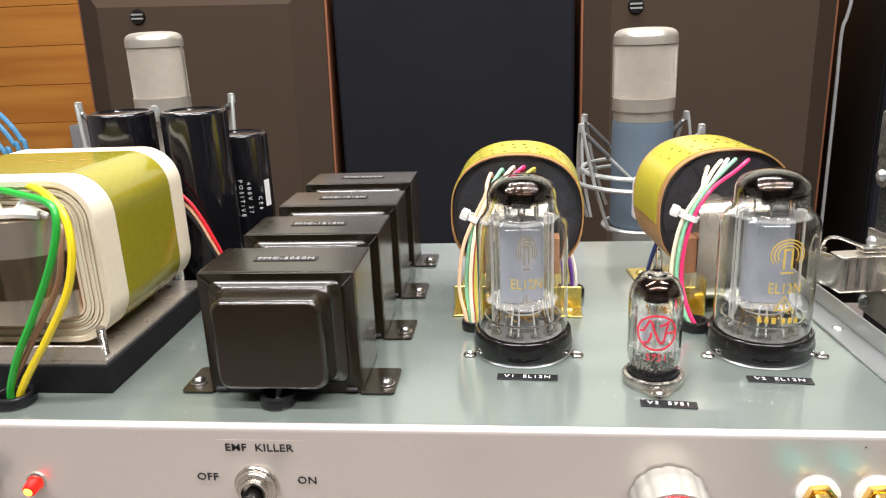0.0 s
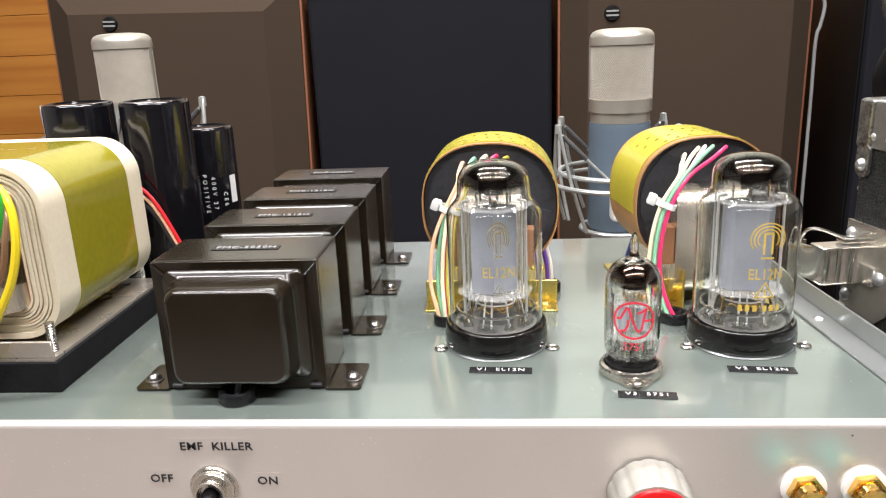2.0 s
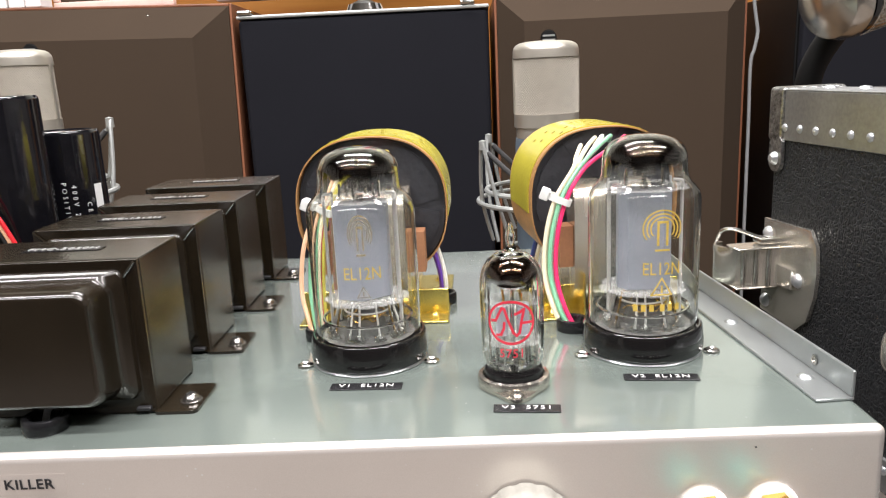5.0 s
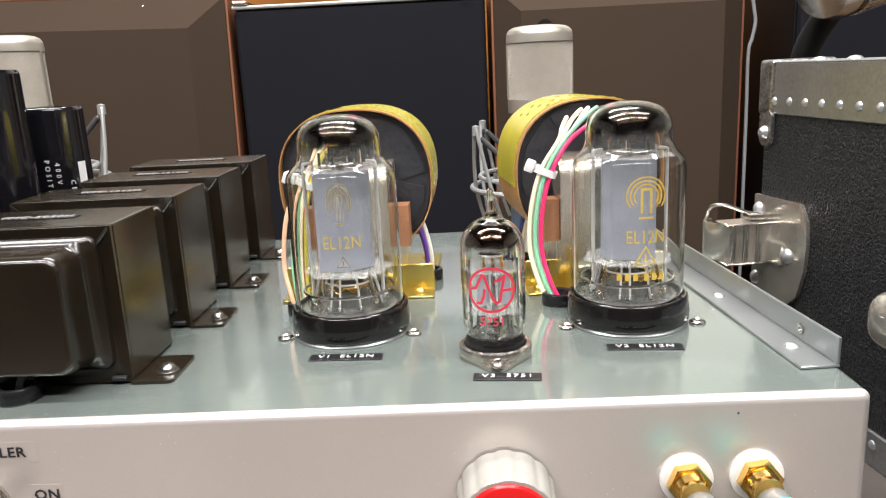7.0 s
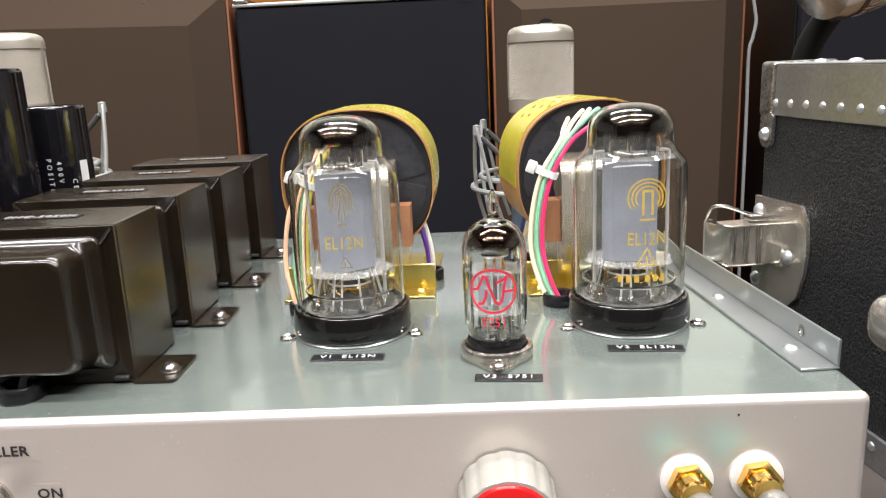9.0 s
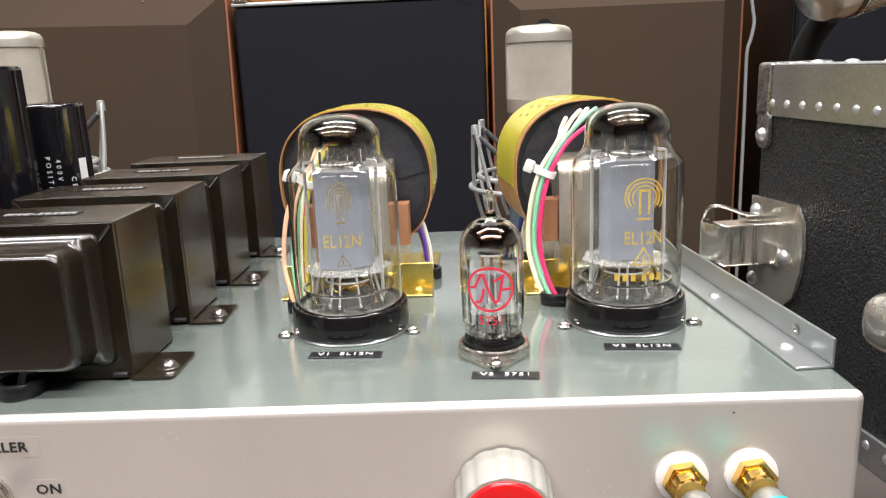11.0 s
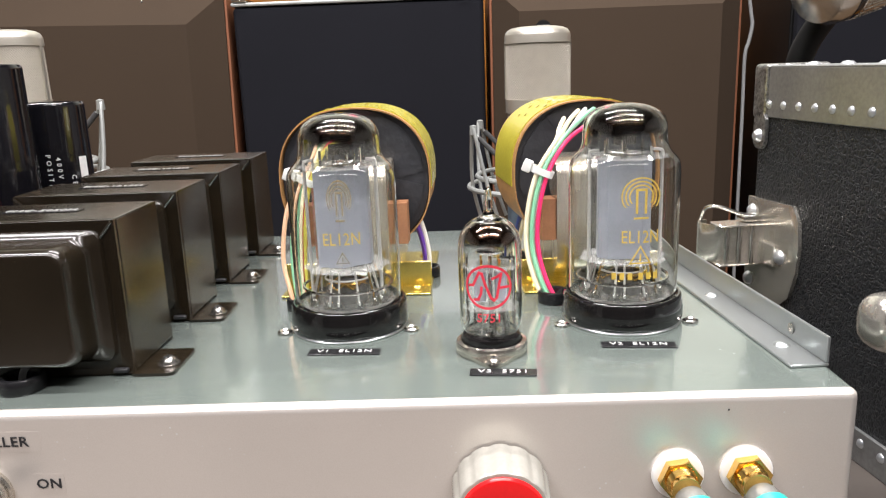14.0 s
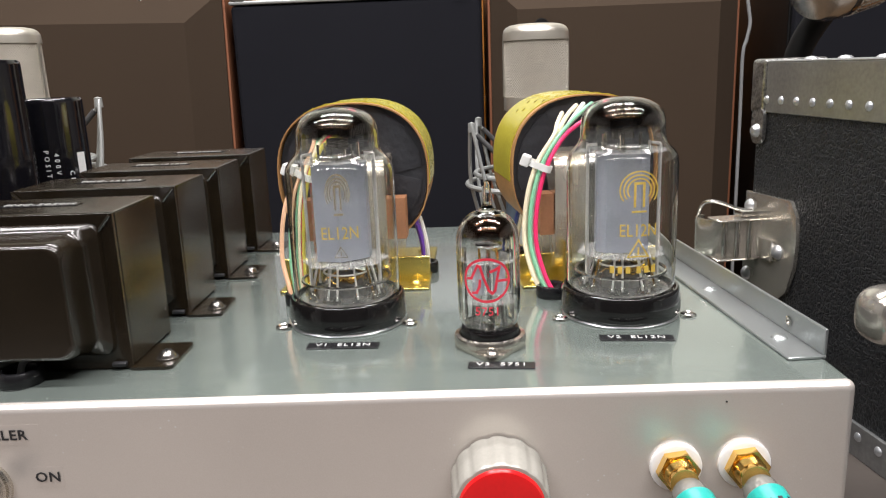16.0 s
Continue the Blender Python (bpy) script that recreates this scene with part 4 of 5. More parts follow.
def choke(loc, words):
    c = thing("choke", loc, "dark brown enamelled choke marked " + words, "choke", "row of chokes")
    W, D, Z = 0.0325, 0.0175, 0.0535
    part("shell", joined(box(-W, W, -D + 0.0012, D - 0.0012, 0.0012, Z, 0.0010, 2)), M["enamel"], c)
    for s in (-1, 1):
        m = Matrix.Translation((0, s * (D - 0.0014), 0)) @ (Matrix.Identity(4) if s < 0 else Matrix.Rotation(math.pi, 4, "Z")) @ FRONT
        o = [(-W + 0.0003, 0.0006), (W - 0.0003, 0.0006), (W - 0.0003, Z - 0.0004), (-W + 0.0003, Z - 0.0004)]
        q = [(-W + 0.0062, 0.0030), (W - 0.0062, 0.0030), (W - 0.0062, Z - 0.0066), (-W + 0.0062, Z - 0.0066)]
        end = part("end_bell", loft([(o, -0.001), (o, 0.0012), (q, -0.0002)], m, True, True), M["enamel"], c)
        # raised step and the deep rounded box
        rise = [(0.0560, 0.0450, 0.0040, -0.0010), (0.0560, 0.0450, 0.0040, 0.0006), (0.0550, 0.0440, 0.0040, 0.0018), (0.0515, 0.0418, 0.0042, 0.0026), (0.0482, 0.0402, 0.0048, 0.0034), (0.0464, 0.0392, 0.0052, 0.0050),
                (0.0450, 0.0386, 0.0052, 0.0120), (0.0445, 0.0382, 0.0052, 0.0134), (0.0436, 0.0373, 0.0050, 0.0146), (0.0422, 0.0359, 0.0046, 0.0153), (0.0404, 0.0341, 0.0040, 0.0156)]
        part("step_plate", loft([([(x - 0.0006, y + 0.0276) for x, y in rrect(w, h, r)], z) for w, h, r, z in rise], m), M["enamel"], end)
        for sx in (-1, 1):
            a, b = (sx * (W - 0.0010), Z - 0.0010), (sx * (W - 0.0062), Z - 0.0066)
            part("fold", sweep([m @ Vector((a[0], a[1], 0.0016)), m @ Vector((b[0], b[1], 0.0004))], 0.00055, 6, 0), M["enamel"], end)
    for s in (-1, 1):
        plate = [(x + s * 0.0384, y - 0.0072) for x, y in rrect(0.0146, 0.0230, 0.0020)]
        f = part("mounting_foot", loft([(plate, 0), (plate, 0.0011)]), M["enamel"], c)
        part("tab", box(s * (W - 0.0045) - 0.0024, s * (W - 0.0045) + 0.0024, -D - 0.0010, -D + 0.001, 0.0014, 0.0028, 0.0003, 1), M["print_black"], c, "dark slot of a bent tab")
        sc = part("screw", screw_bm(s * 0.0412, -0.0102, 0.0011, 0.0031, 0.0028), M["screw"], f)
        part("slot", slot_bm(s * 0.0412, -0.0102, 0.0011, 0.0031, 0.0028), M["print_black"], sc)
    part("lead_plate", box(-W + 0.004, W - 0.004, -D + 0.002, D - 0.002, 0.0002, 0.0011), M["bakelite"], c)
    part("label_tape", box(-0.0135, 0.0135, -0.0026, 0.0026, Z, Z + 0.0003), M["tape_black"], c, "black tape with white lettering")
    part("lettering", text_bm(words, 0.0042, 0.0003, Matrix.Translation((0, 0, Z + 0.0004)) @ Matrix.Diagonal((1.12, 1, 1, 1)), spacing=1.06, thin=0.0001), M["print_dim"], c)
    return c


for k, words in enumerate(("FMC-5050H", "FMC-1212H", "FMC-1212H", "FMC-2525H")):
    choke((-0.0412, 0.3485 + 0.0548 * k, TOP), words)
grommet(-0.042, 0.3225, "black rubber grommet before the first choke", 0.0072)
wire([(-0.0405, 0.335, 0.8035), (-0.0405, 0.3295, 0.8062), (-0.0418, 0.3245, 0.8058), (-0.0425, 0.3215, 0.799)], "w_grey", 0.0011, "grey wire dipping into the grommet")

# ---- valves ----


def glass_profile_el():
    return [(0.0188, 0.0100), (0.0198, 0.0108), (0.0202, 0.0126), (0.0203, 0.020), (0.0203, 0.035), (0.0203, 0.0590), (0.0201, 0.0612), (0.0195, 0.0630), (0.0184, 0.0646), (0.0171, 0.0660), (0.0161, 0.0675), (0.0155, 0.0694), (0.0153, 0.0718), (0.0152, 0.0745), (0.0149, 0.0768), (0.0141, 0.0790), (0.0125, 0.0810), (0.0101, 0.0825), (0.0070, 0.0836), (0.0035, 0.0842), (0, 0.0843)]


def power_valve(loc, label, turn, plan, faint, tall, lift):
    c = thing("power_valve", loc, label, "valve", "power valves")
    c.scale = (1, 1, tall)
    part("seat_ring", lathe([(0.0222, 0.0001), (0.0224, 0.0005), (0.0220, 0.0009), (0.0, 0.0009)], 56), M["alu_angle"], c, "grey seat ring")
    for s in (-1, 1):
        ear = part("screw_eyelet", lathe([(0.0011, 0.0001), (0.0011, 0.0009), (0.0020, 0.0013), (0.0029, 0.0008), (0.0030, 0.0001)], 24, Matrix.Translation((s * 0.0241, -0.0085, 0))), M["steel"], c)
        part("slot", lathe([(0, 0.0005), (0.0011, 0.0005)], 12, Matrix.Translation((s * 0.0241, -0.0085, 0))), M["print_black"], ear)
    part("base", lathe([(0, 0.0009), (0.0214, 0.0009), (0.0222, 0.0013), (0.0227, 0.0024), (0.0227, 0.0058), (0.0225, 0.0068), (0.0222, 0.0098), (0.0219, 0.0110), (0.0214, 0.0115), (0.0208, 0.0115), (0.0206, 0.0100), (0, 0.0096)], 64), M["bakelite"], c, "black bakelite base")
    part("stem_plate", lathe([(0, 0.0104), (0.0150, 0.0104), (0.0178, 0.0108), (0.0150, 0.0112), (0, 0.0112)], 40), M["stem"], c, "grey pressed stem disc")
    prof = glass_profile_el()
    env = part("glass_envelope", lathe(prof + [(0, prof[-1][1] - 0.0006)] + [(max(0, q - 0.0006), z - 0.0001) for q, z in prof[-2::-1]], 64, closed=True), M["glass"], c, "clear glass envelope with shoulder")
    env.visible_shadow = False
    part("getter_film", lathe([(max(0, r - 0.0013), z - 0.0013) for r, z in prof if z > 0.0705], 56), M["getter"], env, "dark mirror-like getter film")
    inner = part("electrode_cage", rod((0, 0, 0.012), (0, 0, 0.066), 0.0014, 10), M["steel"], c)
    mica = [((0.0152 + (0.0011 if k % 6 < 3 else 0)) * math.cos(k * math.tau / 48), (0.0152 + (0.0011 if k % 6 < 3 else 0)) * math.sin(k * math.tau / 48)) for k in range(48)]
    part("upper_mica", loft([(mica, 0.0641), (mica, 0.0646)]), M["mica"], inner, "milky mica disc")
    part("lower_mica", loft([(mica, 0.0249), (mica, 0.0254)]), M["mica"], inner, "milky mica disc")
    rot = Matrix.Rotation(radians(turn), 4, "Z")
    part("anode", loft([(plan, 0.0256), (plan, 0.0632)], rot), M["anode"], inner, "grey anode plate")
    for s in (-1, 1):
        part("support_rod", rod((s * 0.0132, -0.003, 0.0135), (s * 0.0132, -0.003, 0.0655), 0.00065, 8), M["rod_pale"], inner)
        part("side_rod", rod((s * 0.0118, 0.0070, 0.0135), (s * 0.0118, 0.0070, 0.0668), 0.00045, 8), M["rod_pale"], inner)
        part("rod_foot", sweep([(s * 0.0132, -0.003, 0.0655), (s * 0.0128, -0.003, 0.0666), (s * 0.0098, -0.003, 0.0670)], 0.0006, 6, 4), M["rod_pale"], inner)
    for k in range(6):
        a = k * 60 + 20 + turn
        x, y = 0.0075 * math.cos(radians(a)), 0.0075 * math.sin(radians(a))
        part("lead_wire", rod((x, y, 0.0646), (x, y, 0.0705), 0.0005, 6), M["chrome"], inner)
    part("getter_holder", box(-0.004, 0.004, -0.0007, 0.0007, 0.0685, 0.0725), M["chrome"], inner)
    part("stem_ring", torus(0.0168, 0.0006, 48, 6, Matrix.Translation((0, 0, 0.0178))), M["chrome"], inner)
    part("heater_coil", joined(torus(0.0058, 0.0006, 28, 6, Matrix.Translation((0.001, -0.002, 0.0192))), torus(0.0040, 0.0005, 28, 6, Matrix.Translation((0.001, -0.002, 0.0178)))), M["gold"], inner, "golden wire coil under the mica")
    part("inner_stem", lathe([(0, 0.0112), (0.0078, 0.0112), (0.0070, 0.0150), (0.0052, 0.0190), (0.0030, 0.0200), (0, 0.0200)], 28), M["stem"], inner, "dark pressed stem")
    part("tie_ring", torus(0.0086, 0.0004, 36, 6, Matrix.Translation((0, 0, 0.0204))), M["rod_pale"], inner)
    part("tie_wire", sweep([(-0.008, -0.004, 0.0175), (-0.006, -0.0075, 0.0196), (-0.003, -0.0086, 0.0172), (0.0, -0.0090, 0.0194), (0.003, -0.0086, 0.0174), (0.006, -0.0075, 0.0196), (0.008, -0.004, 0.0180)], 0.00035, 6, 6), M["gold"], inner)
    for k in range(14):
        a = k * 25.7 + 10 + 6 * math.sin(k * 2.3)
        x, y = 0.0140 * math.cos(radians(a)), 0.0140 * math.sin(radians(a))
        pin = part("stem_lead", rod((x, y, 0.0120), (x * 0.75, y * 0.75, 0.0249), 0.0004, 6), M["gold"] if k % 4 == 0 else M["rod_pale"], inner)
        part("glass_bead", lathe([(0, 0.0036), (0.0012, 0.0026), (0.0022, 0.0008), (0.0024, 0), (0, 0)], 12, Matrix.Translation((x, y, 0.0113))), M["bead"], pin)
    # gold print
    R = 0.02055
    pm = M["print_faded"] if faint else M["print_gold"]
    es = 0.62 if faint else 1.0
    part("type_print", wrapped(text_bm("EL12N", 0.0066, 0.00012, Matrix.Diagonal((0.74, 1, 1, 1)), spacing=1.04), R, 5, Matrix.Translation((0, 0, 0.0350 + lift))), pm, env, "gold EL12N lettering")
    tri = []
    for k in range(3):
        p, q = [(0.0042 * math.sin(radians(120 * j)), 0.0042 * math.cos(radians(120 * j))) for j in (k, k + 1)]
        d = Vector((q[0] - p[0], q[1] - p[1], 0))
        L = d.length
        tri.append(moved(box(-0.0003, L + 0.0003, -0.00025, 0.00025, 0, 0.0001), Matrix.Translation((p[0], p[1], 0)) @ Matrix.Rotation(math.atan2(d.y, d.x), 4, "Z")))
    tri.append(box(-0.0003, 0.0003, -0.0013, 0.0015, 0, 0.0001))
    part("mark_print", wrapped(moved(joined(*tri), Matrix.Diagonal((es, es, 1, 1))), R, 5, Matrix.Translation((0, 0, 0.0275 + lift))), M["print_ghost"] if faint else pm, env, "gold triangle mark")
    rings = []
    for rad in (0.0070, 0.0057, 0.0044):
        o, i2 = [(rad * math.cos(k * math.tau / 40), rad * math.sin(k * math.tau / 40)) for k in range(40)], [((rad - 0.0005) * math.cos(k * math.tau / 40), (rad - 0.0005) * math.sin(k * math.tau / 40)) for k in range(40)]
        o = [(x, max(y, -rad * 0.55)) for x, y in o]
        i2 = [(x, max(y, -rad * 0.55)) for x, y in i2]
        rings.append(tube_shell(o, i2, 0, 0.0001))
    rings += [box(-0.0020, -0.0012, -0.0062, 0.002, 0, 0.0001), box(0.0012, 0.0020, -0.0062, 0.002, 0, 0.0001), box(-0.0020, 0.0020, 0.002, 0.0029, 0, 0.0001), box(-0.0026, 0.0026, -0.0082, -0.0075, 0, 0.0001)]
    part("emblem_print", wrapped(moved(joined(*rings), Matrix.Diagonal((es, 1, 1, 1))), R, 5, Matrix.Translation((0, 0, 0.0500 + lift))), M["print_ghost"] if faint else pm, env, "gold arched emblem")
    if not faint:
        dig = [box(-0.0088 + 0.0028 * k + (0.0010 if k > 2 else 0), -0.0088 + 0.0028 * k + (0.0010 if k > 2 else 0) + 0.0016, -0.0013, 0.0013, 0, 0.0001) for k in range(6)]
        part("date_print", wrapped(joined(*dig), R, 2, Matrix.Translation((0, 0, 0.0205 + lift))), M["print_gold"], env, "row of gold characters")
    return c


power_valve((0.0575, 0.3768, TOP), "glass power valve marked EL12N with faded gold print", 0, [(-0.0098, -0.0050), (-0.0004, -0.0080), (0.0094, -0.0010), (0.0098, 0.0050), (0.0004, 0.0080), (-0.0094, 0.0010)], True, 0.970, 0.0046)
power_valve((0.1627, 0.3768, TOP), "glass power valve marked EL12N with gold emblem", -6, [(-0.0096, -0.0036), (-0.0062, -0.0074), (0.0062, -0.0074), (0.0096, -0.0036), (0.0096, 0.0036), (0.0062, 0.0074), (-0.0062, 0.0074), (-0.0096, 0.0036)], False, 0.970, 0.0020)


def small_valve(loc):
    c = thing("small_valve", loc, "small glass valve marked 5751 with red round print", "valve")
    ear = []
    for k in range(48):
        a = k * math.tau / 48
        r = 0.0122 + 0.0052 * abs(math.sin(a)) ** 14
        ear.append((r * math.cos(a), r * math.sin(a)))
    sock = part("socket", loft([(ear, 0.0002), (ear, 0.0014)]), M["nickel"], c, "nickel socket plate")
    part("skirt", lathe([(0.0124, 0.0012), (0.0125, 0.0030), (0.0121, 0.0040), (0.0108, 0.0043), (0.0106, 0.0038), (0.0106, 0.0012)], 40), M["nickel"], sock)
    for s in (-1, 1):
        sc = part("screw", screw_bm(0, s * 0.0148, 0.0014, 0.0024, 0.0018), M["nickel"], sock)
        part("slot", slot_bm(0, s * 0.0148, 0.0014, 0.0024, 0.0018), M["print_black"], sc)
    part("wafer", lathe([(0, 0.0066), (0.0098, 0.0066), (0.0102, 0.0060), (0.0102, 0.0030), (0, 0.0030)], 40), M["bakelite"], sock, "black socket wafer")
    prof = [(0.0, 0.0072), (0.0075, 0.0072), (0.0094, 0.0080), (0.0103, 0.0100), (0.0107, 0.0130), (0.0108, 0.036), (0.0106, 0.0390), (0.0098, 0.0418), (0.0082, 0.0444), (0.0058, 0.0464), (0.0034, 0.0474), (0.0020, 0.0484), (0.0015, 0.0500), (0.0018, 0.0520), (0.0016, 0.0540), (0.0010, 0.0562), (0.0004, 0.0574), (0, 0.0576)]
    hollow = lathe([(0, 0.0464), (0.0026, 0.0462)] + [(q - 0.0008, z - 0.0004) for q, z in prof[9:1:-1]] + [(0.0070, 0.0080), (0, 0.0080)], 48)
    bmesh.ops.reverse_faces(hollow, faces=hollow.faces)
    env = part("glass_envelope", joined(lathe(prof, 48), hollow), M["glass"], c, "clear glass envelope with drawn tip")
    env.visible_shadow = False
    part("getter_film", lathe([(max(0, q - 0.0011), z - 0.0008) for q, z in prof[5:10]] + [(0.0020, 0.0455), (0, 0.0456)], 48), M["getter_v"], env, "brown mirror-like getter film")
    cage = part("electrode_cage", rod((0, 0, 0.0085), (0, 0, 0.034), 0.0007, 8), M["chrome"], c)
    mica = [((0.0090 + (0.0009 if k % 4 < 2 else 0)) * math.cos(k * math.tau / 32), (0.0090 + (0.0009 if k % 4 < 2 else 0)) * math.sin(k * math.tau / 32)) for k in range(32)]
    for z in (0.0165, 0.0305):
        part("mica", loft([(mica, z), (mica, z + 0.0004)]), M["mica"], cage)
    for s in (-1, 1):
        o = rrect(0.0042, 0.0054, 0.0014, 3)
        part("anode", loft([([(x + s * 0.0036, y) for x, y in o], 0.0185), ([(x + s * 0.0036, y) for x, y in o], 0.0290)]), M["anode_pale"], cage, "grey anode box")
        part("shield", box(s * 0.0036 - 0.0012, s * 0.0036 + 0.0012, -0.0032, -0.0029, 0.0100, 0.0160), M["chrome"], cage)
        for sy in (-1, 1):
            part("support_rod", rod((s * 0.0078, sy * 0.003, 0.010), (s * 0.0078, sy * 0.003, 0.0345), 0.0004, 6), M["chrome"], cage)
            part("top_lead", rod((s * 0.0030, sy * 0.003, 0.0309), (s * 0.0030, sy * 0.003, 0.0335), 0.0004, 6), M["gold"], cage)
    part("getter_plate", lathe([(0, 0.0362), (0.0050, 0.0360), (0.0046, 0.0352), (0, 0.0352)], 24), M["chrome"], cage)
    for k in range(9):
        a = k * 40
        x, y = 0.0062 * math.cos(radians(a)), 0.0062 * math.sin(radians(a))
        part("pin_lead", rod((x, y, 0.0076), (x * 0.9, y * 0.9, 0.0165), 0.0005, 6), M["chrome"], cage)
    part("stem_ring", torus(0.0088, 0.0009, 32, 6, Matrix.Translation((0, 0, 0.0098))), M["glass_lens"], cage)
    R = 0.0109
    rr, ri = [(0.0082 * math.cos(k * math.tau / 40), 0.0076 * math.sin(k * math.tau / 40)) for k in range(40)], [(0.0074 * math.cos(k * math.tau / 40), 0.0068 * math.sin(k * math.tau / 40)) for k in range(40)]
    logo = [tube_shell(rr, ri, 0, 0.0001)]

    def stroke(pts, w=0.00085):
        out = []
        for p, q in zip(pts, pts[1:]):
            d = Vector((q[0] - p[0], q[1] - p[1], 0))
            out.append(moved(box(-w * 0.4, d.length + w * 0.4, -w / 2, w / 2, 0, 0.0001), Matrix.Translation((p[0], p[1], 0)) @ Matrix.Rotation(math.atan2(d.y, d.x), 4, "Z")))
        return out

    logo += stroke([(-0.0066, 0.0004), (-0.0052, 0.0006), (-0.0040, 0.0030), (-0.0030, 0.0050), (-0.0021, 0.0046), (-0.0010, 0.0010), (0.0008, -0.0034), (0.0018, -0.0044), (0.0028, -0.0034), (0.0036, 0.0010), (0.0044, 0.0046)])
    logo += stroke([(-0.0048, -0.0044), (-0.0034, -0.0042), (-0.0024, -0.0020), (-0.0022, 0.0)]) + stroke([(0.0014, 0.0030), (0.0030, 0.0036), (0.0044, 0.0046)]) + stroke([(0.0036, -0.0002), (0.0070, -0.0002)])
    part("emblem_print", wrapped(joined(*logo), R, -6, Matrix.Translation((0, 0, 0.0258))), M["print_red"], env, "red ring with wave emblem")
    part("type_print", text_bm("5751", 0.0042, 0.0001, Matrix.Translation((0, 0, 0.0150)), wrap=R, turn=-5, spacing=1.05), M["print_red"], env, "red 5751 lettering")
    return c


small_valve((0.1110, 0.3455, TOP))

# ---- output transformers ----


def output_transformer(loc, label, turn=0, L=0.042):
    c = thing("output_transformer", loc, label, "transformer", "output transformers", turn)
    zc = 0.0490
    UP = Matrix.Translation((0, 0, zc)) @ FRONT     # local z runs towards the front
    o, k1, k2, i2 = squircle(0.0685, 0.0645, 2.4), squircle(0.0677, 0.0637, 2.4), squircle(0.0665, 0.0625, 2.4), squircle(0.0655, 0.0615, 2.4)
    coil = part("coil", loft([(i2, -L), (i2, -0.003)], UP), M["coil_face"], c, "black paper coil face")
    for k in range(9):      # black tape strips folded over the coil's face, one lapping the next
        a = k * math.tau / 9 + 0.2 + 0.15 * math.sin(k * 2.9)
        w0, w1 = 0.0072 + 0.0012 * math.sin(k * 2.1), 0.0118 + 0.0012 * math.cos(k * 1.7)
        lean = Matrix.Rotation(radians(0.9 + 0.5 * math.sin(k * 3.3)), 4, "Y")
        strip = [(-w0, 0.0125), (w0, 0.0125), (w1, 0.0284 - 0.0004 * (k % 3)), (w1 * 0.5, 0.0306), (-w1 * 0.5, 0.0306), (-w1, 0.0284)]
        part("tape_strip", loft([(strip, -0.0004), (strip, 0.0003)], UP @ Matrix.Translation((0, 0, -0.0027)) @ Matrix.Rotation(a, 4, "Z") @ lean), M["coil_face"], coil)
    part("kraft_wrap", tube_shell(k1, k2, -L - 0.001, 0.0004, UP), M["kraft"], coil, "brown kraft paper edge")
    part("film_wrap", arc_shell(o, k1, -0.008, -L + 0.002, -0.0040, UP), M["yellow_tape"], coil, "yellow film wrap")
    marks = []
    for row in range(3):
        for n in range(9):
            if (n * 7 + row * 3) % 4 == 0:
                continue
            a = radians(90 + 42 - n * 10.5 + row * 2)
            y = -0.0075 - row * 0.010
            m = UP @ Matrix.Rotation(a, 4, "Z")
            b = box(0, 0.00022, -0.0007 - 0.0003 * (n % 2), 0.0007, y - 0.00035, y + 0.00035 + 0.0003 * (n % 3))
            # push outward to the wrap's own outline
            ca, sa = math.cos(a), math.sin(a)
            e = 2.4
            rad = 1 / ((abs(ca) / 0.03425) ** e + (abs(sa) / 0.03225) ** e) ** (1 / e)
            marks.append(moved(b, m @ Matrix.Translation((rad + 0.00005, 0, 0))))
    part("stamped_marks", joined(*marks), M["stamp"], coil, "rows of faint stamped characters")
    # strip-wound core standing through the coil
    C = Matrix(((0, 0, 1, 0), (1, 0, 0, 0), (0, 1, 0, 0), (0, 0, 0, 1)))     # outline x -> y, outline y -> z, height -> x
    co, ci = rrect(0.070, 0.053, 0.010, 8), rrect(0.046, 0.026, 0.005, 8)
    part("core", tube_shell(co, ci, -0.0175, 0.0175, Matrix.Translation((0, L / 2, 0.0318)) @ C), M["core"], c, "shiny strip-wound steel core")
    part("band", tube_shell([(x * 1.02, y * 1.022) for x, y in co], co, -0.005, 0.005, Matrix.Translation((0, L / 2, 0.0318)) @ C), M["steel"], c)
    for s in (-1, 1):
        part("fibre_strip", box(s * 0.0208 - 0.003, s * 0.0208 + 0.003, -0.011, -0.0015, 0.022, 0.040), M["fibre"], c, "brown fibre packing strip")
        br = part("bracket", joined(box(s * 0.0235 - 0.0095, s * 0.0235 + 0.0095, -0.017, 0.060, 0, 0.0012, 0.0004, 1), box(s * 0.0145 - 0.0006, s * 0.0145 + 0.0006, -0.017, 0.060, 0.0011, 0.020, 0.0004, 1), box(s * 0.0235 - 0.0095, s * 0.0235 + 0.0095, -0.0052, -0.0042, 0.0011, 0.0125, 0.0004, 1)), M["passivate"], c, "yellow passivated bracket")
        for y in (-0.010, 0.050):
            sc = part("screw", screw_bm(s * 0.0268, y, 0.0012, 0.0027, 0.002), M["passivate"], br)
    return c


output_transformer((0.0550, 0.4300, TOP), "round yellow-wrapped output transformer with steel core", -1.5)
output_transformer((0.1590, 0.4300, TOP), "yellow-wrapped output transformer with bundled leads", 7, 0.046)

grommet(0.0338, 0.3990, "black grommet with coloured leads")
grommet(0.1395, 0.3985, "black grommet with bundled leads", 0.0068)
grommet(0.0850, 0.4440, "black grommet with violet leads")
grommet(0.1290, 0.4640, "black grommet with blue leads")


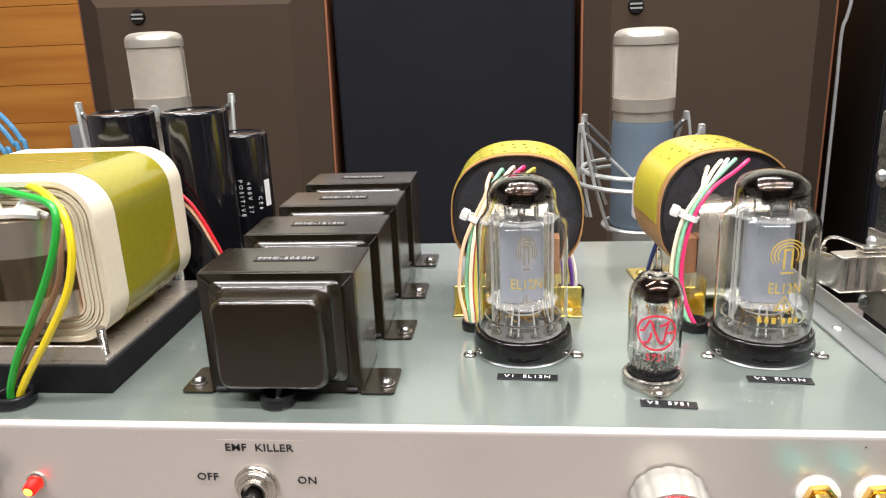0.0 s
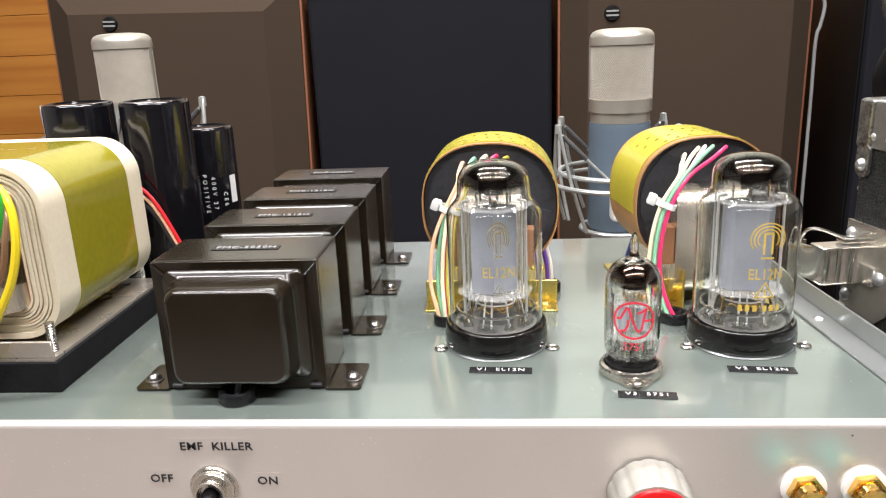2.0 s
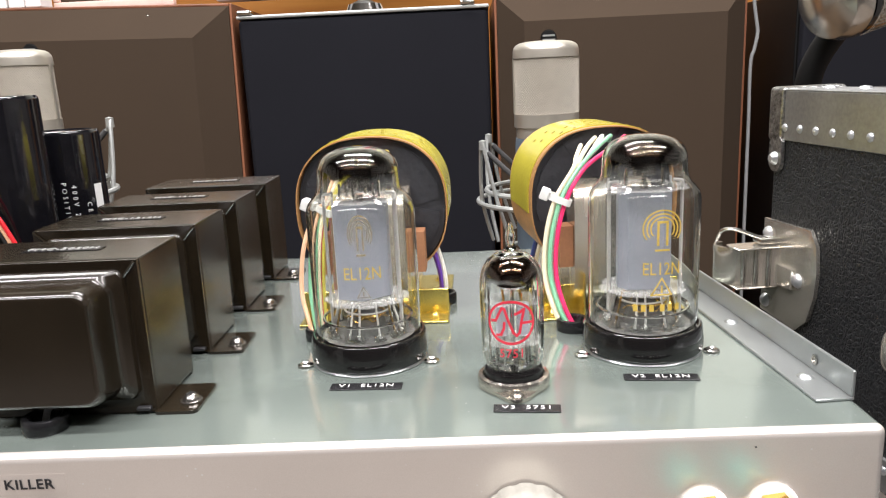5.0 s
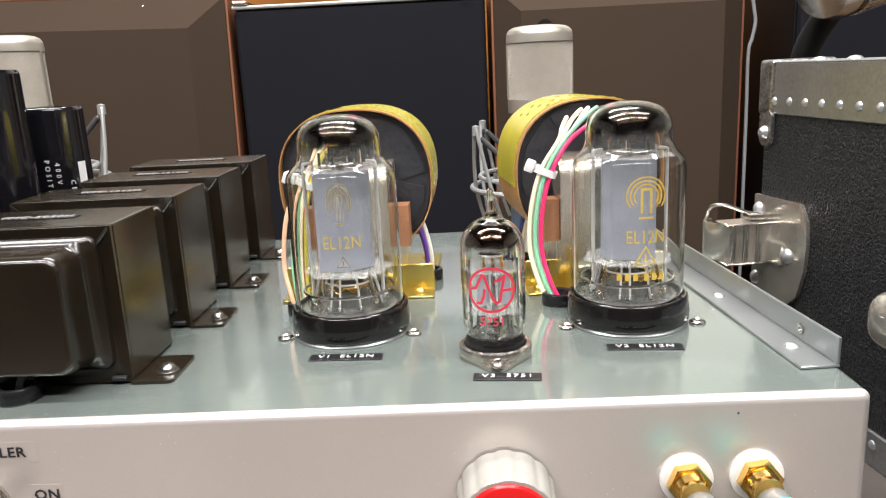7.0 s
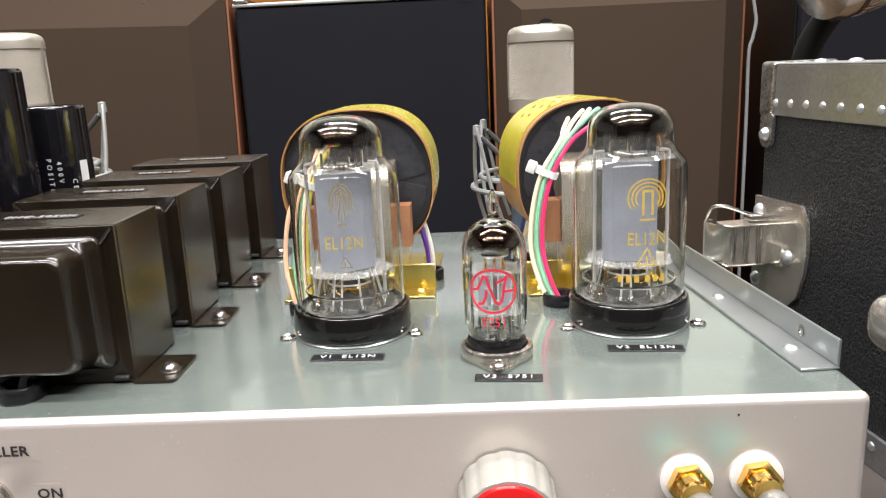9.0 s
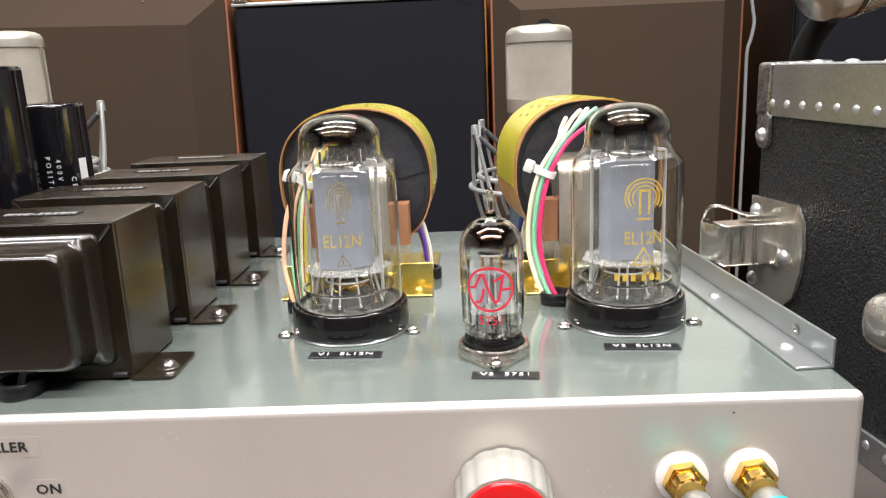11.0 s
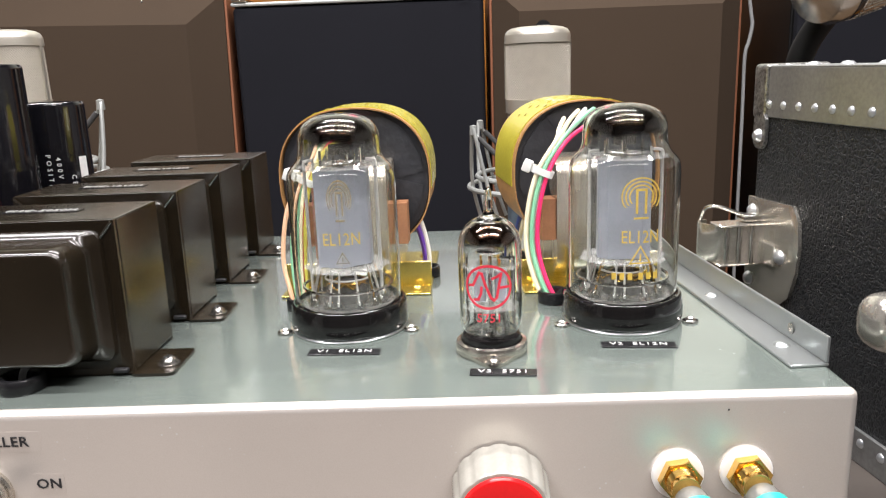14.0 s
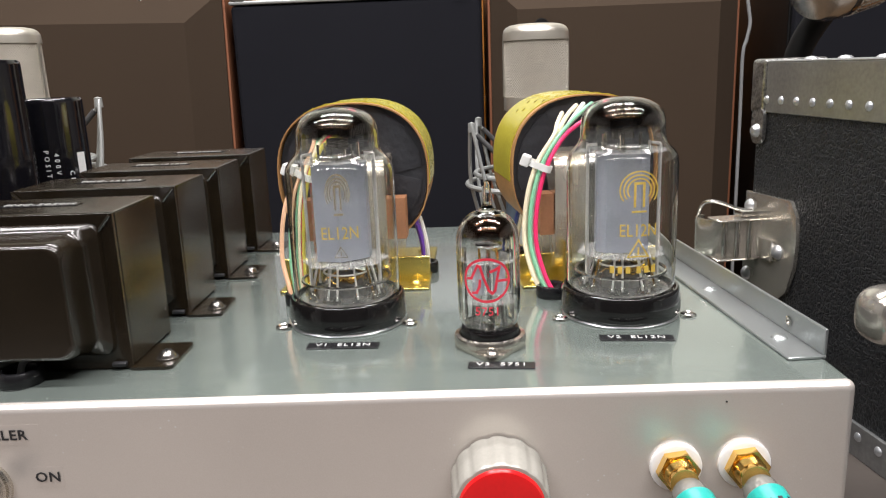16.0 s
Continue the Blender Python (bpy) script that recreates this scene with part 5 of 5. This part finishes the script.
def lead_bundle(leads, way, tie, label):
    """Leads that leave the coil one by one, are gathered by a tie and dip into a grommet."""
    for k, (colour, sx, sz, spread) in enumerate(leads):
        d = k - (len(leads) - 1) / 2
        e = 0.0009 * (1 if k % 2 else -1)
        first = [(sx, 0.4300, sz - 0.0015), (sx - 0.0005, 0.4235, sz + 0.0010), (sx * 0.55 + way[0][0] * 0.45 + d * 0.0010, 0.4185 + e, sz - 0.0030)]
        rest = [(x + d * 0.0012 + spread * f, y + e, z) for (x, y, z), f in zip(way, (0, 0, 0.8, 1.0, 0.4, 0))]
        wire(first + rest, colour, 0.00095, label, "lead_wire")
    t = thing("cable_tie", tie, "milky nylon tie round the leads", "cable tie", "cable ties", turn=-10)
    tilt = Matrix.Rotation(radians(22), 4, "Y")
    part("loop", tube_shell(rrect(0.0100, 0.0062, 0.0025, 4), rrect(0.0088, 0.0050, 0.0020, 4), -0.0014, 0.0014, tilt), M["nylon"], t)
    part("head", moved(box(-0.0085, -0.0046, -0.0032, 0.0026, -0.0024, 0.0024, 0.0007), tilt), M["nylon"], t)


lead_bundle((("w_cream", 0.1475, 0.8725, 0), ("w_cream", 0.1535, 0.8755, 0), ("w_mint", 0.1600, 0.8760, 0), ("w_white", 0.1565, 0.8760, 0), ("w_pink", 0.1660, 0.8755, 0)),
            [(0.1445, 0.4140, 0.8650), (0.1365, 0.4105, 0.8530), (0.1322, 0.4080, 0.8380), (0.1312, 0.4055, 0.8220), (0.1345, 0.4015, 0.8080), (0.1392, 0.3988, 0.7990)],
            (0.1362, 0.4105, 0.8530), "coloured lead from the transformer coil")
lead_bundle((("w_peach", 0.0430, 0.8715, -0.0032), ("w_mint", 0.0485, 0.8735, -0.0010), ("w_cream", 0.0540, 0.8745, 0), ("w_pink", 0.0590, 0.8745, 0), ("w_olive", 0.0640, 0.8735, 0)),
            [(0.0425, 0.4150, 0.8640), (0.0365, 0.4115, 0.8525), (0.0335, 0.4075, 0.8385), (0.0322, 0.4045, 0.8200), (0.0330, 0.4005, 0.8075), (0.0338, 0.3990, 0.7990)],
            (0.0360, 0.4115, 0.8525), "coloured lead from the transformer coil")
for k, (cx, cy, gx, gy) in enumerate(((0.0815, 0.444, 0.0842, 0.444), (0.0835, 0.446, 0.0860, 0.444))):
    wire([(cx - 0.003, cy - 0.002, 0.832), (cx, cy, 0.824), (gx, gy, 0.812), (gx, gy, 0.799)], ("w_violet", "w_white")[k], 0.0012, ("violet", "white")[k] + " lead behind the transformer", "lead_wire")
for k in range(2):
    wire([(0.1335 + 0.002 * k, 0.455, 0.834), (0.1300 + 0.002 * k, 0.458, 0.822), (0.1280 + 0.002 * k, 0.464, 0.808), (0.1280 + 0.002 * k, 0.464, 0.799)], ("w_blue", "w_white")[k], 0.0012, ("dark blue", "white")[k] + " lead behind the transformer", "lead_wire")

# ---- smoothing capacitors ----


def capacitor(loc, r, h, sleeve, label, printed=False):
    c = thing("capacitor", loc, label, "capacitor", "smoothing capacitors")
    part("sleeve", lathe([(0, 0), (r * 0.97, 0), (r, 0.001), (r, h - 0.0022), (r * 0.985, h - 0.0008), (r * 0.94, h), (r * 0.86, h + 0.0001), (r * 0.84, h - 0.0009)], 56), M[sleeve], c)
    part("can_end", lathe([(r * 0.85, h - 0.0009), (r * 0.8, h - 0.0006), (0, h - 0.0004)], 48), M["cap_sleeve"], c)
    part("clamp_ring", lathe([(r + 0.0002, 0.0003), (r + 0.0015, 0.0003), (r + 0.0015, 0.010), (r + 0.0002, 0.010)], 48, closed=True), M["steel"], c)
    if printed:
        z = h - 0.037
        for words, a in (("POSITIVE", 6), ("400V 27", 22), ("CE6", 44)):
            part("lettering", wrapped(moved(text_bm(words, 0.0034, 0.0001, spacing=1.75), Matrix.Rotation(radians(-90), 4, "Z")), r + 0.0001, a + 6, Matrix.Translation((0, 0, z + (0.0 if words != "CE6" else -0.004)))), M["print_white"], c, "white vertical lettering")
        part("stamp", wrapped(joined(box(-0.0024, 0.0024, -0.008, 0.008, 0, 0.0001)), r + 0.0001, 72, Matrix.Translation((0, 0, z + 0.001))), M["print_white"], c, "white printed block")
    return c


capacitor((-0.1197, 0.4540, TOP), 0.0176, 0.1052, "cap_sleeve", "tall glossy black capacitor with creased sleeve")
blue_edged = capacitor((-0.1618, 0.4545, TOP), 0.0176, 0.1052, "cap_sleeve", "tall glossy black capacitor with blue edge")
part("sleeve_print", wrapped(box(-0.0045, 0.0045, 0.012, 0.1025, 0, 0.0001), 0.0177, -62), M["cap_blue"], blue_edged, "blue printed stripe")
capacitor((-0.1115, 0.4950, TOP), 0.0165, 0.0863, "cap_sleeve", "black capacitor with white printed lettering", True)

# ---- power transformer ----
pt = thing("power_transformer", (-0.165, 0.38, TOP), "power transformer in cream paper and olive film on foam", "transformer")
PX, PY = -0.165, 0.38
part("foam_base", box(-0.080, -0.117 - PX, 0.329 - PY, 0.432 - PY, 0, 0.0130, 0.0008), M["foam"], pt, "black foam block")
part("base_plate", joined(box(-0.078, -0.1185 - PX, 0.3305 - PY, 0.432 - PY, 0.0130, 0.0144), box(-0.078, -0.1185 - PX, 0.3305 - PY, 0.3317 - PY, 0.0144, 0.0215, 0.0004, 1)), M["plate"], pt, "bare steel base plate with raised lip")
# coil: axis along y
ZC = 0.0545
XC, CW, CH = -0.0030, 0.0990, 0.0720
UPC = Matrix.Translation((XC, 0.3425 - PY, ZC)) @ FRONT
cl = 0.082
layers = [(CW, CH, 0.018)] + [(CW - 0.0050 - 0.0026 * k, CH - 0.0048 - 0.0023 * k, 0.0165 - 0.0012 * k) for k in range(9)]
coil = part("paper_wrap", tube_shell(rrect(CW, CH, 0.018, 10), rrect(CW - 0.0046, CH - 0.0046, 0.0160, 10), -cl, 0.0012, UPC), M["paper"], pt, "cream paper wrap")
for k in range(1, len(layers) - 1):
    (w1, h1, r1), (w2, h2, r2) = layers[k], layers[k + 1]
    part("paper_layer", tube_shell(rrect(w1 - 0.0003, h1 - 0.0003, r1 * 0.92, 10), rrect(w2 + 0.0002, h2 + 0.0002, r2 * 0.92, 10), -cl + 0.001, 0.0008 - 0.0005 * ((k * 5) % 3), UPC), M["paper"] if k % 4 else M["paper_edge"], coil)
part("film_band", tube_shell(rrect(CW + 0.0006, CH + 0.0006, 0.0183, 10), rrect(CW + 0.0001, CH + 0.0001, 0.0180, 10), -cl + 0.014, -0.0150, UPC), M["olive_tape"], coil, "glossy olive film band")
marks = [box(-0.012 + 0.008 * k, -0.008 + 0.008 * k, -0.012 + (k % 2) * 0.003, -0.0105 + (k % 2) * 0.003, 0, 0.0001) for k in range(4)]
part("stamped_marks", moved(joined(*marks), Matrix.Translation((0.004, 0.395 - PY, ZC + CH / 2 + 0.00035))), M["kraft"], coil, "faint stamped characters")
# core: strip band leaving the coil to the front and turning to the left
core_o = rrect(0.136, 0.106, 0.026, 14)
core_i = rrect(0.062, 0.052, 0.008, 14)
part("core", tube_shell(core_o, core_i, -0.0222, 0.0222, Matrix.Translation((-0.0330, 0.382 - PY, ZC - 0.001))), M["core"], pt, "polished strip-wound core")
part("core_tape", tube_shell([(x * 1.004, y * 1.005) for x, y in core_o], core_o, -0.009, 0.009, Matrix.Translation((-0.0330, 0.382 - PY, ZC - 0.003))), M["core_film"], pt, "brownish clear tape round the core")
part("core_strap", box(-0.078, -0.0190, 0.3282 - PY, 0.3290 - PY, 0.0216, 0.0760, 0.0003, 1), M["plate"], pt, "flat bright steel strap")
part("inner_card", tube_shell(rrect(0.0722, 0.0480, 0.005, 8), rrect(0.0704, 0.0462, 0.004, 8), -cl, -0.001, UPC), M["fibre"], coil)
stud = part("threaded_stud", lathe([(0.0016 + (0.0004 if k % 2 else 0), 0.0144 + 0.0006 * k) for k in range(22)] + [(0, 0.0276)], 16, Matrix.Translation((-0.1225 - PX, 0.3375 - PY, 0))), M["screw"], pt, "threaded steel stud")
lace = [(-0.050 + 0.0085 * k, 0.3345 - PY - 0.0012 * math.sin(k * 1.9), 0.0785 + 0.0011 * math.sin(k * 2.7)) for k in range(10)]
part("lacing", joined(sweep(lace, 0.0021, 8, 4), sweep([(x + 0.002, y + 0.0025, z + 0.0016 * math.cos(3.1 * n)) for n, (x, y, z) in enumerate(lace)], 0.0016, 8, 4)), M["nylon"], pt, "lumpy white lacing tape on the core")
for k in range(3):
    x = -0.012 + 0.014 * k
    part("lacing_tie", sweep([(x, 0.335 - PY, 0.0775), (x + 0.003, 0.340 - PY, 0.0835), (x + 0.008, 0.347 - PY, 0.0850)], 0.0012, 6), M["nylon"], pt)
grommet(-0.1555, 0.3205, "black grommet with mains leads", 0.0085)
wire([(-0.1520, 0.350, 0.884), (-0.1480, 0.345, 0.888), (-0.1350, 0.336, 0.887), (-0.1235, 0.3275, 0.882), (-0.1195, 0.3245, 0.874), (-0.1195, 0.3225, 0.862), (-0.1240, 0.3215, 0.848), (-0.1350, 0.3205, 0.830), (-0.1450, 0.3200, 0.816), (-0.1520, 0.3200, 0.805), (-0.1530, 0.3205, 0.799)], "w_yellow", 0.0016, "thick yellow lead curving into the grommet", "lead_wire")
wire([(-0.1700, 0.348, 0.883), (-0.1600, 0.342, 0.887), (-0.1430, 0.335, 0.886), (-0.1270, 0.327, 0.884), (-0.1235, 0.3235, 0.877), (-0.1272, 0.3215, 0.863), (-0.1375, 0.3200, 0.842), (-0.1490, 0.3190, 0.822), (-0.1560, 0.3195, 0.806), (-0.1565, 0.3205, 0.799)], "w_green", 0.0016, "thick green lead curving into the grommet", "lead_wire")
wire([(-0.1330, 0.346, 0.880), (-0.1280, 0.334, 0.874), (-0.1270, 0.3285, 0.865), (-0.1290, 0.3255, 0.852), (-0.1365, 0.3230, 0.838), (-0.1470, 0.3220, 0.822), (-0.1570, 0.3215, 0.806), (-0.1580, 0.3215, 0.799)], "w_brown", 0.0013, "brown lead curving into the grommet", "lead_wire")
wire([(-0.1640, 0.348, 0.883), (-0.1600, 0.340, 0.8855), (-0.1560, 0.336, 0.879)], "w_cream", 0.0019, "cream lead at the coil edge", "lead_wire")
for k, cc in enumerate(("w_red", "w_peach", "print_black")):
    wire([(-0.128, 0.4300, 0.868 - 0.004 * k), (-0.1165, 0.4290, 0.858 - 0.004 * k), (-0.1060, 0.4280, 0.838 - 0.004 * k), (-0.098, 0.4290, 0.815), (-0.094, 0.432, 0.799)], cc, 0.0010, ("red", "peach", "black")[k] + " lead behind the transformer", "lead_wire")

# ---- flight case on the right ----
CANG = -82.0
case = thing("equipment_case", (0.2465, 0.468, 0.735), "black leather-cloth equipment case with riveted metal edging", "case", turn=CANG)
CL, CD, CH2 = 0.33, 0.17, 0.1555
part("body", box(0, CL, 0, CD, 0, CH2, 0.003), M["tolex"], case, "black grained leather cloth")
part("top_edging", joined(box(0.0105, CL - 0.01, -0.0012, 0.0004, CH2 - 0.0222, CH2 + 0.0006, 0.0004, 1), box(0.0105, CL - 0.01, -0.0012, 0.022, CH2 + 0.0002, CH2 + 0.0014, 0.0004, 1)), M["trim"], case, "dull metal edging")
part("bottom_edging", box(0.0105, CL - 0.01, -0.0012, 0.0004, 0.0, 0.0142, 0.0004, 1), M["trim"], case, "dull metal edging")
for k in range(26):
    rx = 0.0117 + 0.0118 * k
    for z in (CH2 - 0.0163, 0.0092):
        part("rivet", lathe([(0, 0.0012), (0.0011, 0.0010), (0.0019, 0.0003), (0.0020, 0), (0, 0)], 12, Matrix.Translation((rx, -0.0012, z)) @ FRONT), M["alu_raw"], case)
    if k % 2 == 0:
        part("rivet", lathe([(0, 0.0014), (0.0020, 0.0011), (0.0030, 0.0003), (0.0031, 0), (0, 0)], 12, Matrix.Translation((rx + 0.012, 0.012, CH2 + 0.0014))), M["alu_raw"], case)
cor = part("corner_plate", joined(box(-0.0016, 0.0105, -0.0022, 0.030, CH2 - 0.0230, CH2 + 0.0022, 0.0020, 3), moved(loft([(rrect(0.0110, 0.0180, 0.0050, 5), 0), (rrect(0.0104, 0.0174, 0.0048, 5), 0.0016)], FRONT), Matrix.Translation((0.0060, -0.0006, CH2 - 0.0285)))), M["speckle"], case, "hammered metal corner plate")
part("ball_rivet", lathe([(0, 0.0032), (0.0018, 0.0028), (0.0031, 0.0012), (0.0034, 0), (0, 0)], 16, Matrix.Translation((0.0060, -0.0018, CH2 - 0.0310)) @ FRONT), M["alu_raw"], cor)
cor2 = part("corner_plate", box(-0.0016, 0.0115, -0.0022, 0.030, 0.0, 0.030, 0.0020, 3), M["speckle"], case, "hammered metal corner plate")
# two lever latches standing open from the face


def latch(u0, k=0.80, bail=True):
    pl0 = [(0.000, 0.048), (0.030, 0.046), (0.0385, 0.053), (0.0430, 0.066), (0.0440, 0.078), (0.0425, 0.089), (0.0375, 0.0955), (0.000, 0.0945)]
    pl1 = [(0.003, 0.0505), (0.029, 0.0485), (0.0365, 0.055), (0.0405, 0.067), (0.0413, 0.078), (0.0400, 0.0875), (0.0358, 0.0925), (0.003, 0.0920)]
    at = Matrix.Translation((u0, 0, 0))
    lt = part("latch_plate", loft([(pl0, 0.0002), (pl0, 0.0020), (pl1, 0.0027)], at @ FRONT), M["latch"], case, "worn nickel latch plate")
    for bx, bz in ((0.0055, 0.088), (0.0315, 0.0706), (0.0055, 0.054)):
        part("rivet", lathe([(0, 0.0024), (0.0022, 0.0019), (0.0033, 0.0006), (0.0035, 0), (0, 0)], 14, at @ Matrix.Translation((bx, -0.0027, bz)) @ FRONT), M["alu_raw"], lt)
    part("latch_tongue", moved(box(0.010, 0.029, -0.0048, -0.0026, 0.0655, 0.0755, 0.0006), at), M["latch"], lt)
    if not bail:       # lever folded shut: a closed rounded chrome shell
        part("latch_lever", moved(box(-0.005, 0.0135, -0.0305, -0.003, 0.0635, 0.0835, 0.0078, 5), at), M["latch"], lt, "rounded chrome latch lever")
        return
    # curled sheet lever: outline in plan, extruded upwards
    mid = [(0.0165, -0.003), (0.0150, -0.010), (0.0140, -0.0145), (0.0120, -0.020), (0.0105, -0.0240), (0.0085, -0.0285), (0.0045, -0.0325), (-0.0010, -0.0335), (-0.0050, -0.0305), (-0.0060, -0.0260)]
    line = smooth_line([(x, y * k, 0) for x, y in mid], 4)
    out_, in_ = [], []
    for n, p in enumerate(line):
        t = (line[min(n + 1, len(line) - 1)] - line[max(n - 1, 0)]).normalized()
        out_.append((p.x - t.y * 0.0006, p.y + t.x * 0.0006))
        in_.append((p.x + t.y * 0.0006, p.y - t.x * 0.0006))
    part("latch_lever", loft([(out_ + in_[::-1], 0.0645), (out_ + in_[::-1], 0.0825)], at), M["latch"], lt, "curled nickel latch lever")
    for y in (-0.008, -0.0135, -0.0190):
        part("lever_rib", moved(rod((0.0165 + (y + 0.003) * 0.28 + 0.0006, y, 0.0645), (0.0165 + (y + 0.003) * 0.28 + 0.0006, y, 0.0825), 0.0013, 10), at), M["steel"], lt)
    part("lever_cheek", moved(box(0.004, 0.0165, -0.024, -0.003, 0.0826, 0.0836, 0.0004, 1), at), M["latch"], lt)
    part("lever_cheek", moved(box(0.004, 0.0165, -0.024, -0.003, 0.0634, 0.0644, 0.0004, 1), at), M["latch"], lt)
    part("latch_bail", moved(sweep([(0.010, -0.004, 0.0865), (0.008, -0.010, 0.0872), (0.004, -0.019, 0.0905), (0.000, -0.0240, 0.0895), (-0.004, -0.0245, 0.083), (-0.006, -0.0240, 0.0780), (-0.004, -0.018, 0.0715)], 0.0009, 8, 6), at), M["steel"], lt, "bent wire bail")
    part("bail_plate", moved(box(0.005, 0.013, -0.011, -0.0025, 0.0840, 0.0868, 0.001), at), M["steel"], lt)


latch(0.0)
latch(0.124, 0.86, False)

# small microphone on a black post behind the case
sm = thing("stage_microphone", (0.372, 0.640, 0.735), "silver-ringed microphone on a black post", "microphone")
AX = Matrix.Translation((0.0, 0.0, 0.212)) @ Matrix.Rotation(radians(22), 4, "Z") @ Matrix.Rotation(radians(-14), 4, "Y") @ Matrix.Rotation(radians(90), 4, "Y")
part("head", lathe([(0, -0.036), (0.014, -0.0355), (0.0235, -0.032), (0.0265, -0.026), (0.0270, -0.020), (0.0262, -0.0195), (0.0262, -0.0130), (0.0270, -0.0125), (0.0272, 0.016), (0.0240, 0.020), (0, 0.020)], 40, AX), M["nickel"], sm, "silver ribbed head")
part("ring", lathe([(0.0268, -0.0190), (0.0272, -0.0185), (0.0272, -0.0140), (0.0268, -0.0135)], 40, AX), M["bakelite"], sm, "black ring")
for k in range(40):
    a = k * math.tau / 40
    part("rib", moved(box(0.0268, 0.0278, -0.0008, 0.0008, -0.010, 0.014), AX @ Matrix.Rotation(a, 4, "Z")), M["mic_silver"], sm)
part("body", lathe([(0, 0.018), (0.0215, 0.018), (0.0225, 0.022), (0.021, 0.12), (0, 0.121)], 32, AX), M["black_paint"], sm, "black body")
part("post", sweep([(-0.016, 0.03, -0.735), (-0.016, 0.03, -0.2), (-0.016, 0.03, 0.1), (-0.018, 0.028, 0.16), (0.004, 0.012, 0.205)], 0.0092, 12), M["black_paint"], sm, "black curved post")

# ---- pine boards on the back wall ----
random.seed(7)
for k in range(13):
    z0 = 0.015 + k * 0.0905
    part("board", box(WX0, WX1, WY1, WY1 + 0.0195, z0, z0 + 0.0898, 0.0010, 1), M["pine"], north)
